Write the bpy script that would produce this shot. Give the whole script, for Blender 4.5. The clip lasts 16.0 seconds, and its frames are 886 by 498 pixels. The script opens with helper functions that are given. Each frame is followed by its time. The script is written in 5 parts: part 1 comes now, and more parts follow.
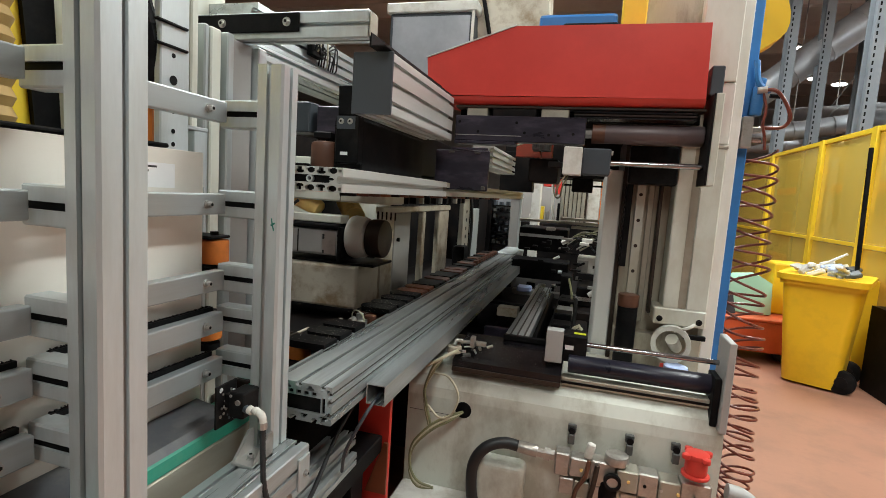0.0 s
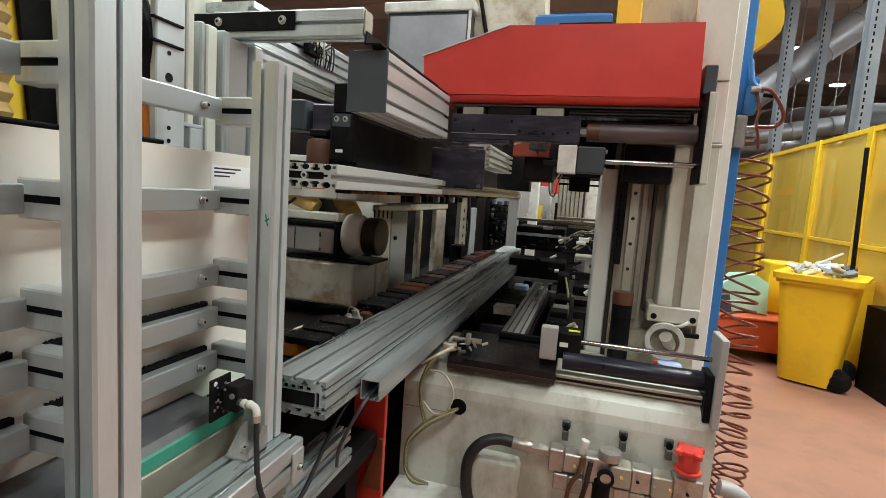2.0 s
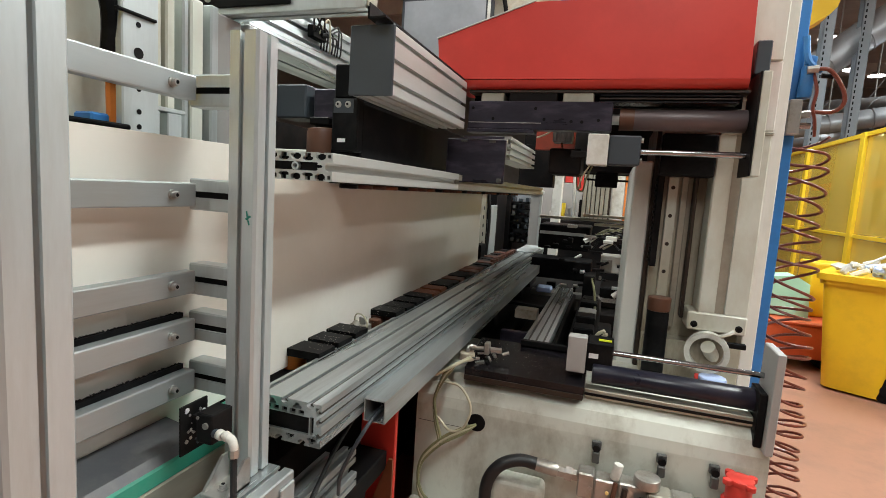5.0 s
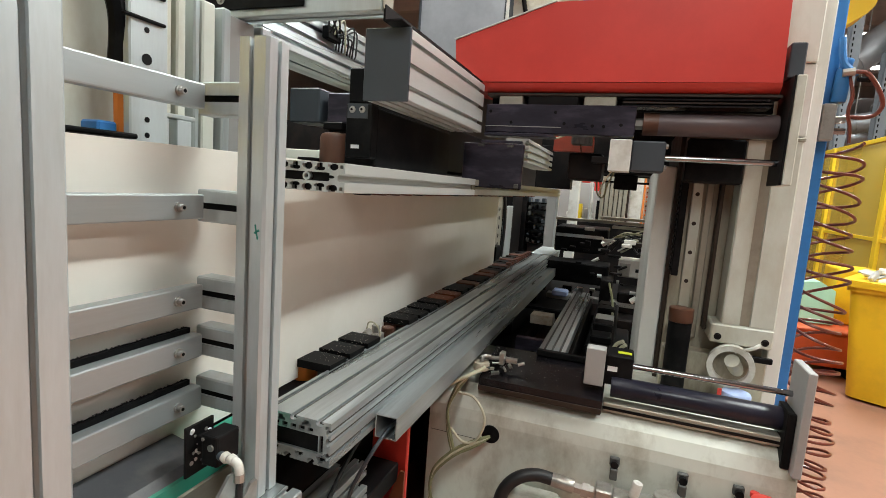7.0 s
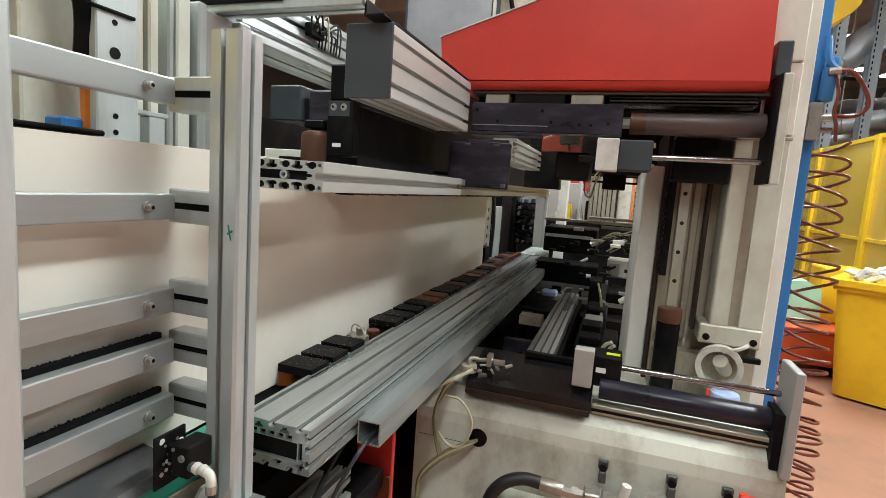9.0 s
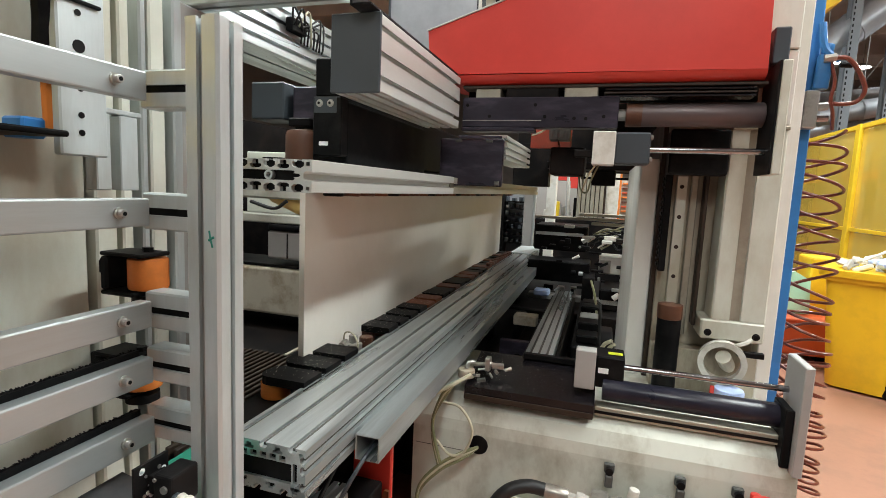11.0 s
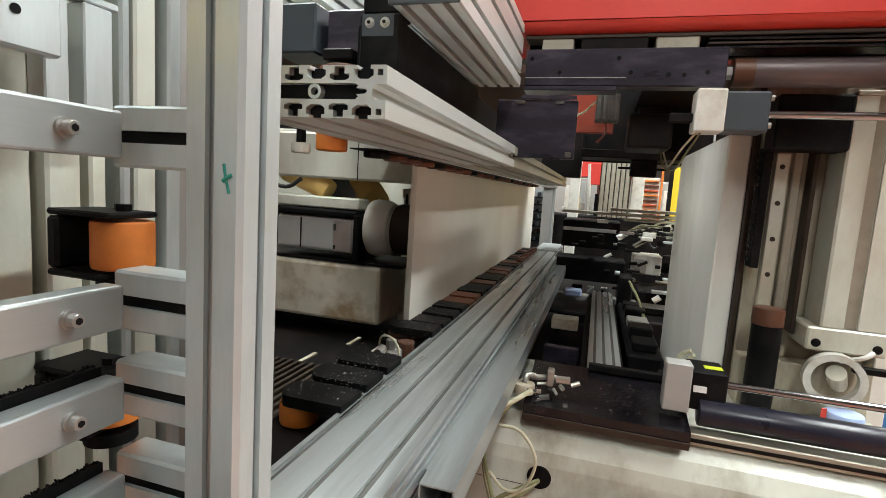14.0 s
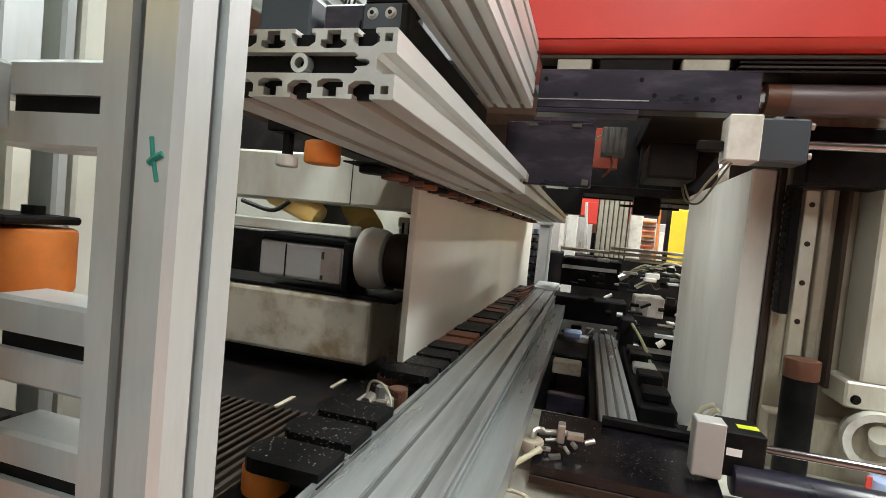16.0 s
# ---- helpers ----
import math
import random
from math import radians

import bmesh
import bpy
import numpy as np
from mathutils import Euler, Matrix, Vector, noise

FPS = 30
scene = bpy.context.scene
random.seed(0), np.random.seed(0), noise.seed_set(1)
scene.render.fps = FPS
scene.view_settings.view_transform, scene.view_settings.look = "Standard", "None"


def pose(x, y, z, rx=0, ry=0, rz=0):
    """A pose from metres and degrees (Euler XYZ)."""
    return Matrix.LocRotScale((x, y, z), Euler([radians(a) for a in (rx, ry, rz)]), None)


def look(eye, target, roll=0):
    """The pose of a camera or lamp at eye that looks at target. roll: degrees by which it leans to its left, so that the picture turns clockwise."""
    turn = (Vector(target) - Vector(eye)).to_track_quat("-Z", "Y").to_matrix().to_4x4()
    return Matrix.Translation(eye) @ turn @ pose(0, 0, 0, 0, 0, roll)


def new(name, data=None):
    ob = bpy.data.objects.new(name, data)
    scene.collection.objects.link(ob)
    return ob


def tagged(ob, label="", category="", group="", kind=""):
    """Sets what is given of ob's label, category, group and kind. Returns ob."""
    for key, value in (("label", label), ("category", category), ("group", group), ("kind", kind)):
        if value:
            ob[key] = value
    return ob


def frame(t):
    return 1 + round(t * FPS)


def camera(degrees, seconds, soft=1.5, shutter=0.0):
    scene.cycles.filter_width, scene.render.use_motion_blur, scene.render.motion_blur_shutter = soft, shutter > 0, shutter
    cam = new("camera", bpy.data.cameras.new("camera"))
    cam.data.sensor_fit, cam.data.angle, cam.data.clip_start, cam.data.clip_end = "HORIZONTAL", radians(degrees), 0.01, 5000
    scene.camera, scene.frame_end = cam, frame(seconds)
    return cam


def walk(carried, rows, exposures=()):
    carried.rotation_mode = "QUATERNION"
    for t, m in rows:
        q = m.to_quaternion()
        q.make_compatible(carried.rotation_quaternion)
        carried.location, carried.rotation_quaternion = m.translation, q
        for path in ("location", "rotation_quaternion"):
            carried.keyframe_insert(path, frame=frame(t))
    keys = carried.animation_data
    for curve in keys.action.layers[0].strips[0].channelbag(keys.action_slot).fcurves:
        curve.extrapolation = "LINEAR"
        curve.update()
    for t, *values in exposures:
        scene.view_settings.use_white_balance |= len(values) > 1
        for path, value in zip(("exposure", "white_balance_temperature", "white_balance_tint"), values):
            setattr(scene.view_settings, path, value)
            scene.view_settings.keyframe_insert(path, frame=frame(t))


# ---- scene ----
cam = camera(82.1, 16.0, 0.5)
PATH = [
    (0, (0.05, 0.069, 1.431), (-0.493, 1.981, 1.209), 3.8),
    (0.5, (0.055, 0.06, 1.432), (-0.485, 1.973, 1.21), 3.8),
    (1, (0.069, 0.06, 1.426), (-0.474, 1.972, 1.203), 3.8),
    (1.5, (0.07, 0.058, 1.418), (-0.47, 1.971, 1.201), 3.9),
    (2, (0.069, 0.06, 1.424), (-0.471, 1.973, 1.202), 3.9),
    (2.5, (0.068, 0.069, 1.42), (-0.475, 1.981, 1.197), 3.8),
    (3, (0.06, 0.088, 1.413), (-0.475, 2.002, 1.19), 3.9),
    (3.5, (0.057, 0.114, 1.406), (-0.477, 2.029, 1.187), 3.9),
    (6, (0.006, 0.288, 1.425), (-0.666, 2.155, 1.178), 3.8),
    (6.5, (-0.004, 0.279, 1.434), (-0.673, 2.147, 1.184), 4.2),
    (7, (0.012, 0.288, 1.445), (-0.656, 2.157, 1.194), 4.1),
    (7.5, (0.023, 0.295, 1.44), (-0.648, 2.163, 1.191), 4.0),
    (8, (0.008, 0.305, 1.44), (-0.656, 2.175, 1.191), 3.9),
    (8.5, (0.017, 0.313, 1.441), (-0.629, 2.19, 1.194), 3.9),
    (9, (0.018, 0.322, 1.442), (-0.616, 2.203, 1.197), 4.0),
    (11.3, (-0.051, 0.406, 1.428), (-0.632, 2.305, 1.188), 2.5),
    (11.5, (-0.087, 0.452, 1.401), (-0.663, 2.351, 1.155), 2.8),
    (12, (-0.174, 0.591, 1.314), (-0.751, 2.489, 1.061), 2.0),
    (12.5, (-0.202, 0.599, 1.299), (-0.769, 2.5, 1.044), 2.0),
    (13, (-0.238, 0.609, 1.291), (-0.804, 2.51, 1.037), 2.9),
    (13.5, (-0.273, 0.616, 1.304), (-0.836, 2.518, 1.049), 3.6),
    (14, (-0.289, 0.645, 1.339), (-0.856, 2.548, 1.105), 3.7),
    (14.5, (-0.309, 0.665, 1.333), (-0.882, 2.575, 1.178), 4.8),
    (15, (-0.326, 0.711, 1.327), (-0.881, 2.629, 1.222), 4.9),
    (15.5, (-0.337, 0.752, 1.324), (-0.884, 2.674, 1.233), 5.0),
    (16, (-0.36, 0.788, 1.312), (-0.904, 2.711, 1.222), 5.5),
]
EXPOSURES = [(0, -0.35), (3.5, -0.33), (6.0, -0.18), (9.0, -0.18), (11.5, 0.02), (13.0, 0.16), (14.5, 0.17), (16.0, 0.26)]
walk(cam, [(t, look(eye, target, roll)) for t, eye, target, roll in PATH], EXPOSURES)

# ---- world, lamps ----
world = bpy.data.worlds.new("hall_air")
scene.world = world
world.use_nodes = True
wbg = world.node_tree.nodes["Background"]
wbg.inputs["Color"].default_value = (0.75, 0.8, 0.85, 1)
wbg.inputs["Strength"].default_value = 0.14
scene.view_settings.exposure = 0.0


def area_lamp(name, x, y, z, sx, sy, watts, colour=(0.93, 1.0, 0.98)):
    d = bpy.data.lights.new(name, "AREA")
    d.shape, d.size, d.size_y, d.energy, d.color = "RECTANGLE", sx, sy, watts, colour
    ob = new(name, d)
    ob.matrix_world = pose(x, y, z)
    return ob


LAMPS = {(0.6, -2.6): 155, (2.6, 2.2): 335, (1.7, 6.6): 270, (-2.4, -2.0): 15, (-2.4, 2.2): 220, (-2.4, 6.4): 110, (6.6, 5.0): 260, (6.6, 11.0): 300}
for (lx, ly), watts in LAMPS.items():
    area_lamp("hall_lamp", lx, ly, 5.45, 0.5, 3.0, watts)


# ---- materials ----
def mat(name, colour, rough=0.5, metal=0.0, vary=0.12, scale=6.0, fine=90.0, bump=0.08, dirt=None, dirt_amount=0.0,
        dirt_scale=3.0, stretch=(1, 1, 1), emit=0.0, per_object=0.0, spec=0.5):
    m = bpy.data.materials.new(name)
    m.use_nodes = True
    nt = m.node_tree
    n, l = nt.nodes, nt.links
    b = n["Principled BSDF"]
    co = n.new("ShaderNodeTexCoord")
    mp = n.new("ShaderNodeMapping")
    mp.inputs["Scale"].default_value = stretch
    geo = n.new("ShaderNodeNewGeometry")
    l.new(geo.outputs["Position"], mp.inputs["Vector"]) if per_object == 0 else l.new(co.outputs["Object"], mp.inputs["Vector"])
    n1 = n.new("ShaderNodeTexNoise")
    n1.inputs["Scale"].default_value, n1.inputs["Detail"].default_value = scale, 5
    n2 = n.new("ShaderNodeTexNoise")
    n2.inputs["Scale"].default_value, n2.inputs["Detail"].default_value = fine, 4
    l.new(mp.outputs["Vector"], n1.inputs["Vector"])
    l.new(mp.outputs["Vector"], n2.inputs["Vector"])
    mx = n.new("ShaderNodeMix")
    mx.data_type = "RGBA"
    mx.inputs["A"].default_value = (*[max(0, c * (1 - vary)) for c in colour], 1)
    mx.inputs["B"].default_value = (*[min(1, c * (1 + vary)) for c in colour], 1)
    add = n.new("ShaderNodeMath")
    add.operation = "MULTIPLY_ADD"
    l.new(n2.outputs["Fac"], add.inputs[0])
    add.inputs[1].default_value = 0.4
    sc = n.new("ShaderNodeMath")
    sc.operation = "MULTIPLY_ADD"
    l.new(n1.outputs["Fac"], sc.inputs[0])
    sc.inputs[1].default_value, sc.inputs[2].default_value = 1.6, -0.5
    l.new(sc.outputs[0], add.inputs[2])
    l.new(add.outputs[0], mx.inputs["Factor"])
    out = mx.outputs["Result"]
    if dirt:
        n3 = n.new("ShaderNodeTexNoise")
        n3.inputs["Scale"].default_value, n3.inputs["Detail"].default_value, n3.inputs["Roughness"].default_value = dirt_scale, 7, 0.65
        l.new(mp.outputs["Vector"], n3.inputs["Vector"])
        rp = n.new("ShaderNodeValToRGB")
        rp.color_ramp.elements[0].position, rp.color_ramp.elements[1].position = 0.47, 0.66
        rp.color_ramp.elements[0].color, rp.color_ramp.elements[1].color = (0, 0, 0, 1), (dirt_amount, dirt_amount, dirt_amount, 1)
        l.new(n3.outputs["Fac"], rp.inputs["Fac"])
        m2 = n.new("ShaderNodeMix")
        m2.data_type = "RGBA"
        l.new(rp.outputs["Color"], m2.inputs["Factor"])
        l.new(out, m2.inputs["A"])
        m2.inputs["B"].default_value = (*dirt, 1)
        out = m2.outputs["Result"]
    l.new(out, b.inputs["Base Color"])
    rr = n.new("ShaderNodeMapRange")
    rr.inputs["To Min"].default_value, rr.inputs["To Max"].default_value = max(0.03, rough - 0.1), min(1, rough + 0.12)
    l.new(n1.outputs["Fac"], rr.inputs["Value"])
    l.new(rr.outputs["Result"], b.inputs["Roughness"])
    b.inputs["Metallic"].default_value = metal
    b.inputs["Specular IOR Level"].default_value = spec
    if bump:
        bp = n.new("ShaderNodeBump")
        bp.inputs["Strength"].default_value, bp.inputs["Distance"].default_value = bump, 0.002
        l.new(n2.outputs["Fac"], bp.inputs["Height"])
        l.new(bp.outputs["Normal"], b.inputs["Normal"])
    if emit:
        b.inputs["Emission Color"].default_value = (*colour, 1)
        b.inputs["Emission Strength"].default_value = emit
    return m


ALU = mat("anodised_aluminium", (0.55, 0.6, 0.61), 0.36, 0.5, 0.14, 7, 220, 0.04, (0.33, 0.33, 0.29), 0.45, 6, (1, 1, 0.16))
ALU_Y = mat("extruded_aluminium", (0.53, 0.57, 0.575), 0.29, 0.7, 0.26, 11, 240, 0.05, (0.15, 0.155, 0.15), 0.52, 8, (1.6, 0.09, 1.6))
ALU_CLEAN = mat("clean_extruded_aluminium", (0.55, 0.57, 0.55), 0.42, 0.4, 0.1, 8, 220, 0.04, (0.4, 0.38, 0.31), 0.4, 6, (1.4, 0.1, 1.4))
ALU_SLAT = mat("brushed_flat_aluminium", (0.42, 0.458, 0.465), 0.36, 0.55, 0.1, 7, 220, 0.04, (0.3, 0.29, 0.25), 0.4, 6, (1.4, 0.1, 1.4))
ALU_DULL = mat("dull_old_aluminium", (0.42, 0.4, 0.33), 0.5, 0.5, 0.12, 4, 100, 0.04, (0.18, 0.15, 0.1), 0.5, 4, (1, 0.2, 1))
STEEL = mat("bare_steel", (0.5, 0.49, 0.47), 0.35, 0.8, 0.12, 8, 140, 0.05, (0.2, 0.16, 0.12), 0.4, 7)
CHROME = mat("polished_steel_rod", (0.36, 0.36, 0.38), 0.13, 1.0, 0.1, 10, 100, 0.0, (0.05, 0.045, 0.05), 0.6, 5)
OILY = mat("oily_black_steel", (0.008, 0.007, 0.009), 0.22, 0.2, 0.4, 7, 120, 0.12, (0.03, 0.025, 0.027), 0.5, 14, spec=0.5)
COLGREY = mat("blue_grey_steel_paint", (0.17, 0.19, 0.215), 0.5, 0.1, 0.12, 2, 40, 0.05, (0.3, 0.3, 0.31), 0.4, 1.5)
ROOF = mat("pale_roof_sheet", (0.66, 0.62, 0.58), 0.7, 0.0, 0.12, 0.8, 20, 0.05, (0.4, 0.37, 0.34), 0.5, 0.6)
CREAM = mat("cream_machine_paint", (0.6, 0.56, 0.46), 0.4, 0.0, 0.1, 3, 40, 0.02, (0.26, 0.17, 0.08), 0.85, 5.5)
CREAM_OILY = mat("oil_stained_paint", (0.44, 0.4, 0.31), 0.45, 0.0, 0.15, 3, 60, 0.06, (0.1, 0.07, 0.04), 0.85, 4.5, (1, 1, 0.35))
CREAM_CLEAN = mat("pale_machine_paint", (0.64, 0.655, 0.58), 0.38, 0.0, 0.08, 4, 60, 0.04, (0.4, 0.34, 0.23), 0.55, 3.5, (1, 1, 0.45))
CASTING = mat("grimy_cast_paint", (0.64, 0.655, 0.58), 0.35, 0.0, 0.1, 3, 50, 0.03, (0.24, 0.2, 0.13), 0.6, 5, (1, 1, 0.6))
WHITEPAINT = mat("white_machine_paint", (0.8, 0.79, 0.74), 0.35, 0.0, 0.06, 5, 60, 0.03, (0.55, 0.5, 0.42), 0.5, 4, (1, 1, 0.3))
WHITE = mat("white_plastic", (0.7, 0.69, 0.64), 0.4, 0.0, 0.08, 8, 90, 0.03, (0.35, 0.3, 0.22), 0.5, 9)
PANEL = mat("white_melamine_board", (0.8, 0.77, 0.7), 0.42, 0.0, 0.03, 2.5, 50, 0.02, (0.6, 0.55, 0.46), 0.3, 1.6, per_object=1)
BOARD_EDGE = mat("pale_board_edge", (0.62, 0.57, 0.49), 0.6, 0.0, 0.08, 20, 200, 0.1, per_object=1)
RED = mat("red_machine_paint", (0.64, 0.05, 0.036), 0.38, 0.0, 0.06, 3, 70, 0.04, (0.4, 0.02, 0.015), 0.3, 2)
BLACK = mat("black_plastic", (0.0045, 0.0045, 0.005), 0.5, 0.0, 0.4, 8, 120, 0.06, (0.04, 0.036, 0.034), 0.25, 9, spec=0.1)
# oily steel; also the near-black of sheets added where gaps look dark
DARK = mat("oily_steel_and_dark_backing", (0.008, 0.0075, 0.008), 0.5, 0.1, 0.4, 6, 90, 0.08, (0.035, 0.024, 0.018), 0.35, 6, spec=0.1)
PURPLE = mat("blackened_steel", (0.042, 0.038, 0.054), 0.3, 0.5, 0.5, 9, 60, 0.06, (0.13, 0.1, 0.14), 0.6, 9, (0.5, 1, 1.6))
BLUEBLACK = mat("blue_black_cylinder", (0.012, 0.012, 0.022), 0.3, 0.0, 0.3, 7, 60, 0.03, (0.05, 0.04, 0.05), 0.4, 8, spec=0.35)
# plain dark grey, also for the strips that imitate shade in profile grooves
DULLGREY = mat("dull_dark_grey", (0.075, 0.075, 0.07), 0.55, 0.0, 0.4, 14, 120, 0.1, (0.14, 0.135, 0.12), 0.5, 12)
DIRTYORANGE = mat("worn_orange_rubber", (0.22, 0.062, 0.022), 0.55, 0.0, 0.25, 12, 150, 0.1, (0.12, 0.05, 0.025), 0.6, 12)
MAUVE = mat("mauve_worn_cylinder", (0.13, 0.098, 0.1), 0.42, 0.2, 0.2, 6, 60, 0.04, (0.07, 0.045, 0.035), 0.5, 6, (0.4, 1, 1))
CAPGREY = mat("slate_grey_cap", (0.046, 0.056, 0.067), 0.42, 0.0, 0.1, 6, 120, 0.04)
BROWN = mat("brown_roller_rubber", (0.12, 0.048, 0.026), 0.45, 0.0, 0.2, 6, 80, 0.05, (0.05, 0.03, 0.02), 0.4, 6)
ORANGE = mat("orange_polyurethane", (0.75, 0.22, 0.035), 0.5, 0.0, 0.1, 9, 120, 0.05, (0.3, 0.1, 0.03), 0.4, 8)
RUST = mat("dirty_orange_rubber", (0.13, 0.036, 0.018), 0.6, 0.0, 0.25, 12, 150, 0.1, (0.06, 0.04, 0.03), 0.6, 10)
DULLRED = mat("dull_red_paint", (0.36, 0.055, 0.03), 0.5, 0.0, 0.15, 4, 60, 0.05, (0.14, 0.05, 0.03), 0.6, 6)
GREEN = mat("green_belt_edge", (0.03, 0.3, 0.2), 0.5, 0.0, 0.1, 8, 90, 0.04, (0.2, 0.25, 0.2), 0.3, 8)
BELT = mat("grey_belt_cover", (0.1, 0.105, 0.115), 0.45, 0.2, 0.12, 5, 110, 0.05, (0.3, 0.28, 0.25), 0.3, 7)
BLUE = mat("blue_paint", (0.035, 0.2, 0.52), 0.4, 0.0, 0.08, 5, 70, 0.04, (0.03, 0.1, 0.22), 0.4, 4)
YELLOW = mat("yellow_fence_paint", (0.85, 0.6, 0.03), 0.45, 0.0, 0.06, 4, 60, 0.04, (0.5, 0.35, 0.05), 0.3, 4)
BIN = mat("yellow_bin_plastic", (0.82, 0.5, 0.012), 0.5, 0.0, 0.05, 4, 80, 0.05, (0.5, 0.3, 0.02), 0.35, 4)
FLOOR = mat("salmon_floor_paint", (0.36, 0.175, 0.115), 0.5, 0.0, 0.12, 2.2, 40, 0.05, (0.23, 0.125, 0.09), 0.6, 2.6)
TAN = mat("tan_bellows_rubber", (0.4, 0.26, 0.09), 0.6, 0.0, 0.15, 12, 90, 0.08)
DARKBROWN = mat("rusty_dark_steel", (0.04, 0.026, 0.018), 0.5, 0.3, 0.3, 10, 90, 0.08)
COIL = mat("red_brown_hose", (0.17, 0.04, 0.024), 0.3, 0.0, 0.1, 10, 100, 0.0)
RUBBER = mat("black_rubber_hose", (0.014, 0.014, 0.015), 0.5, 0.0, 0.2, 10, 150, 0.08)
WIRE = mat("pale_cable", (0.55, 0.52, 0.38), 0.45, 0.0, 0.1, 20, 100, 0.0)
WIRE_G = mat("olive_cable", (0.2, 0.2, 0.1), 0.45, 0.0, 0.1, 20, 100, 0.0)
BRASS = mat("gold_foil_duct", (0.85, 0.58, 0.2), 0.42, 0.0, 0.15, 12, 60, 0.1)
FITTING = mat("nickel_fitting", (0.48, 0.465, 0.43), 0.33, 0.75, 0.15, 14, 120, 0.05, (0.15, 0.1, 0.06), 0.5, 14)
HALL = mat("hall_cladding", (0.32, 0.31, 0.29), 0.7, 0.0, 0.15, 0.6, 20, 0.05, (0.15, 0.14, 0.13), 0.5, 0.4)
GALV = mat("galvanised_sheet", (0.42, 0.44, 0.47), 0.4, 0.6, 0.15, 3, 40, 0.05, (0.25, 0.26, 0.28), 0.5, 2)
STEELPAINT = mat("grey_steel_paint", (0.38, 0.375, 0.36), 0.5, 0.1, 0.1, 3, 50, 0.05)
PALLET = mat("orange_red_crate", (0.6, 0.1, 0.03), 0.5, 0.0, 0.1, 5, 70, 0.06, (0.35, 0.07, 0.03), 0.4, 4)
PAPER = mat("white_label_paper", (0.85, 0.86, 0.86), 0.6, 0.0, 0.03, 20, 200, 0.0)
INK = mat("black_ink", (0.03, 0.03, 0.03), 0.6, 0.0, 0.1, 20, 200, 0.0)
TEAL = mat("green_marker_ink", (0.02, 0.22, 0.17), 0.5, 0.0, 0.2, 30, 200, 0.0)
LIME = mat("lime_sticker", (0.55, 0.65, 0.02), 0.5, 0.0, 0.1, 30, 200, 0.0)
MINT = mat("mint_plastic_sheet", (0.4, 0.72, 0.55), 0.4, 0.0, 0.1, 4, 80, 0.05)
PALEBLUE = mat("pale_blue_film", (0.4, 0.5, 0.75), 0.35, 0.0, 0.25, 12, 90, 0.1)
GLOW = mat("lamp_diffuser", (1.0, 0.97, 0.92), 0.5, 0.0, 0.0, 1, 1, 0.0, emit=9.0)


def mesh_panel(name, colour, alpha):
    """Tinted clear sheet of a machine guard."""
    m = bpy.data.materials.new(name)
    m.use_nodes = True
    n, l = m.node_tree.nodes, m.node_tree.links
    b = n["Principled BSDF"]
    b.inputs["Base Color"].default_value = (*colour, 1)
    b.inputs["Roughness"].default_value = 0.15
    t = n.new("ShaderNodeBsdfTransparent")
    t.inputs["Color"].default_value = (1.0, 0.92, 0.6, 1)
    mx = n.new("ShaderNodeMixShader")
    mx.inputs[0].default_value = alpha
    l.new(t.outputs[0], mx.inputs[1])
    l.new(b.outputs[0], mx.inputs[2])
    l.new(mx.outputs[0], n["Material Output"].inputs["Surface"])
    return m


GUARD = mesh_panel("tinted_guard_sheet", (0.92, 0.72, 0.15), 0.4)

# ---- builders ----
from mathutils import geometry

ORIGIN = {}


def thing(name, at, label, category, group="", kind=""):
    ob = new(name)
    ob.empty_display_size = 0.05
    ob.matrix_world = pose(*at)
    ORIGIN[ob.name] = Vector(at)
    return tagged(ob, label, category, group, kind)


def part(name, bm, material, parent, label="", smooth=False):
    o = ORIGIN[parent.name]
    bmesh.ops.translate(bm, verts=bm.verts, vec=-o)
    bmesh.ops.recalc_face_normals(bm, faces=bm.faces)
    me = bpy.data.meshes.new(name)
    bm.to_mesh(me)
    bm.free()
    if smooth:
        me.shade_smooth()
        me.set_sharp_from_angle(angle=radians(35))
    me.materials.append(material)
    ob = new(name, me)
    ob.parent = parent
    ORIGIN[ob.name] = o
    return tagged(ob, label)


def solo(name, bm, material, label, category, group="", kind="", at=None, smooth=False):
    """A thing of one mesh."""
    bmesh.ops.recalc_face_normals(bm, faces=bm.faces)
    if at is None:
        lo = [min(v.co[i] for v in bm.verts) for i in range(3)]
        hi = [max(v.co[i] for v in bm.verts) for i in range(3)]
        at = ((lo[0] + hi[0]) / 2, (lo[1] + hi[1]) / 2, lo[2])
    bmesh.ops.translate(bm, verts=bm.verts, vec=-Vector(at))
    me = bpy.data.meshes.new(name)
    bm.to_mesh(me)
    bm.free()
    if smooth:
        me.shade_smooth()
        me.set_sharp_from_angle(angle=radians(35))
    me.materials.append(material)
    ob = new(name, me)
    ob.matrix_world = pose(*at)
    ORIGIN[ob.name] = Vector(at)
    return tagged(ob, label, category, group, kind)


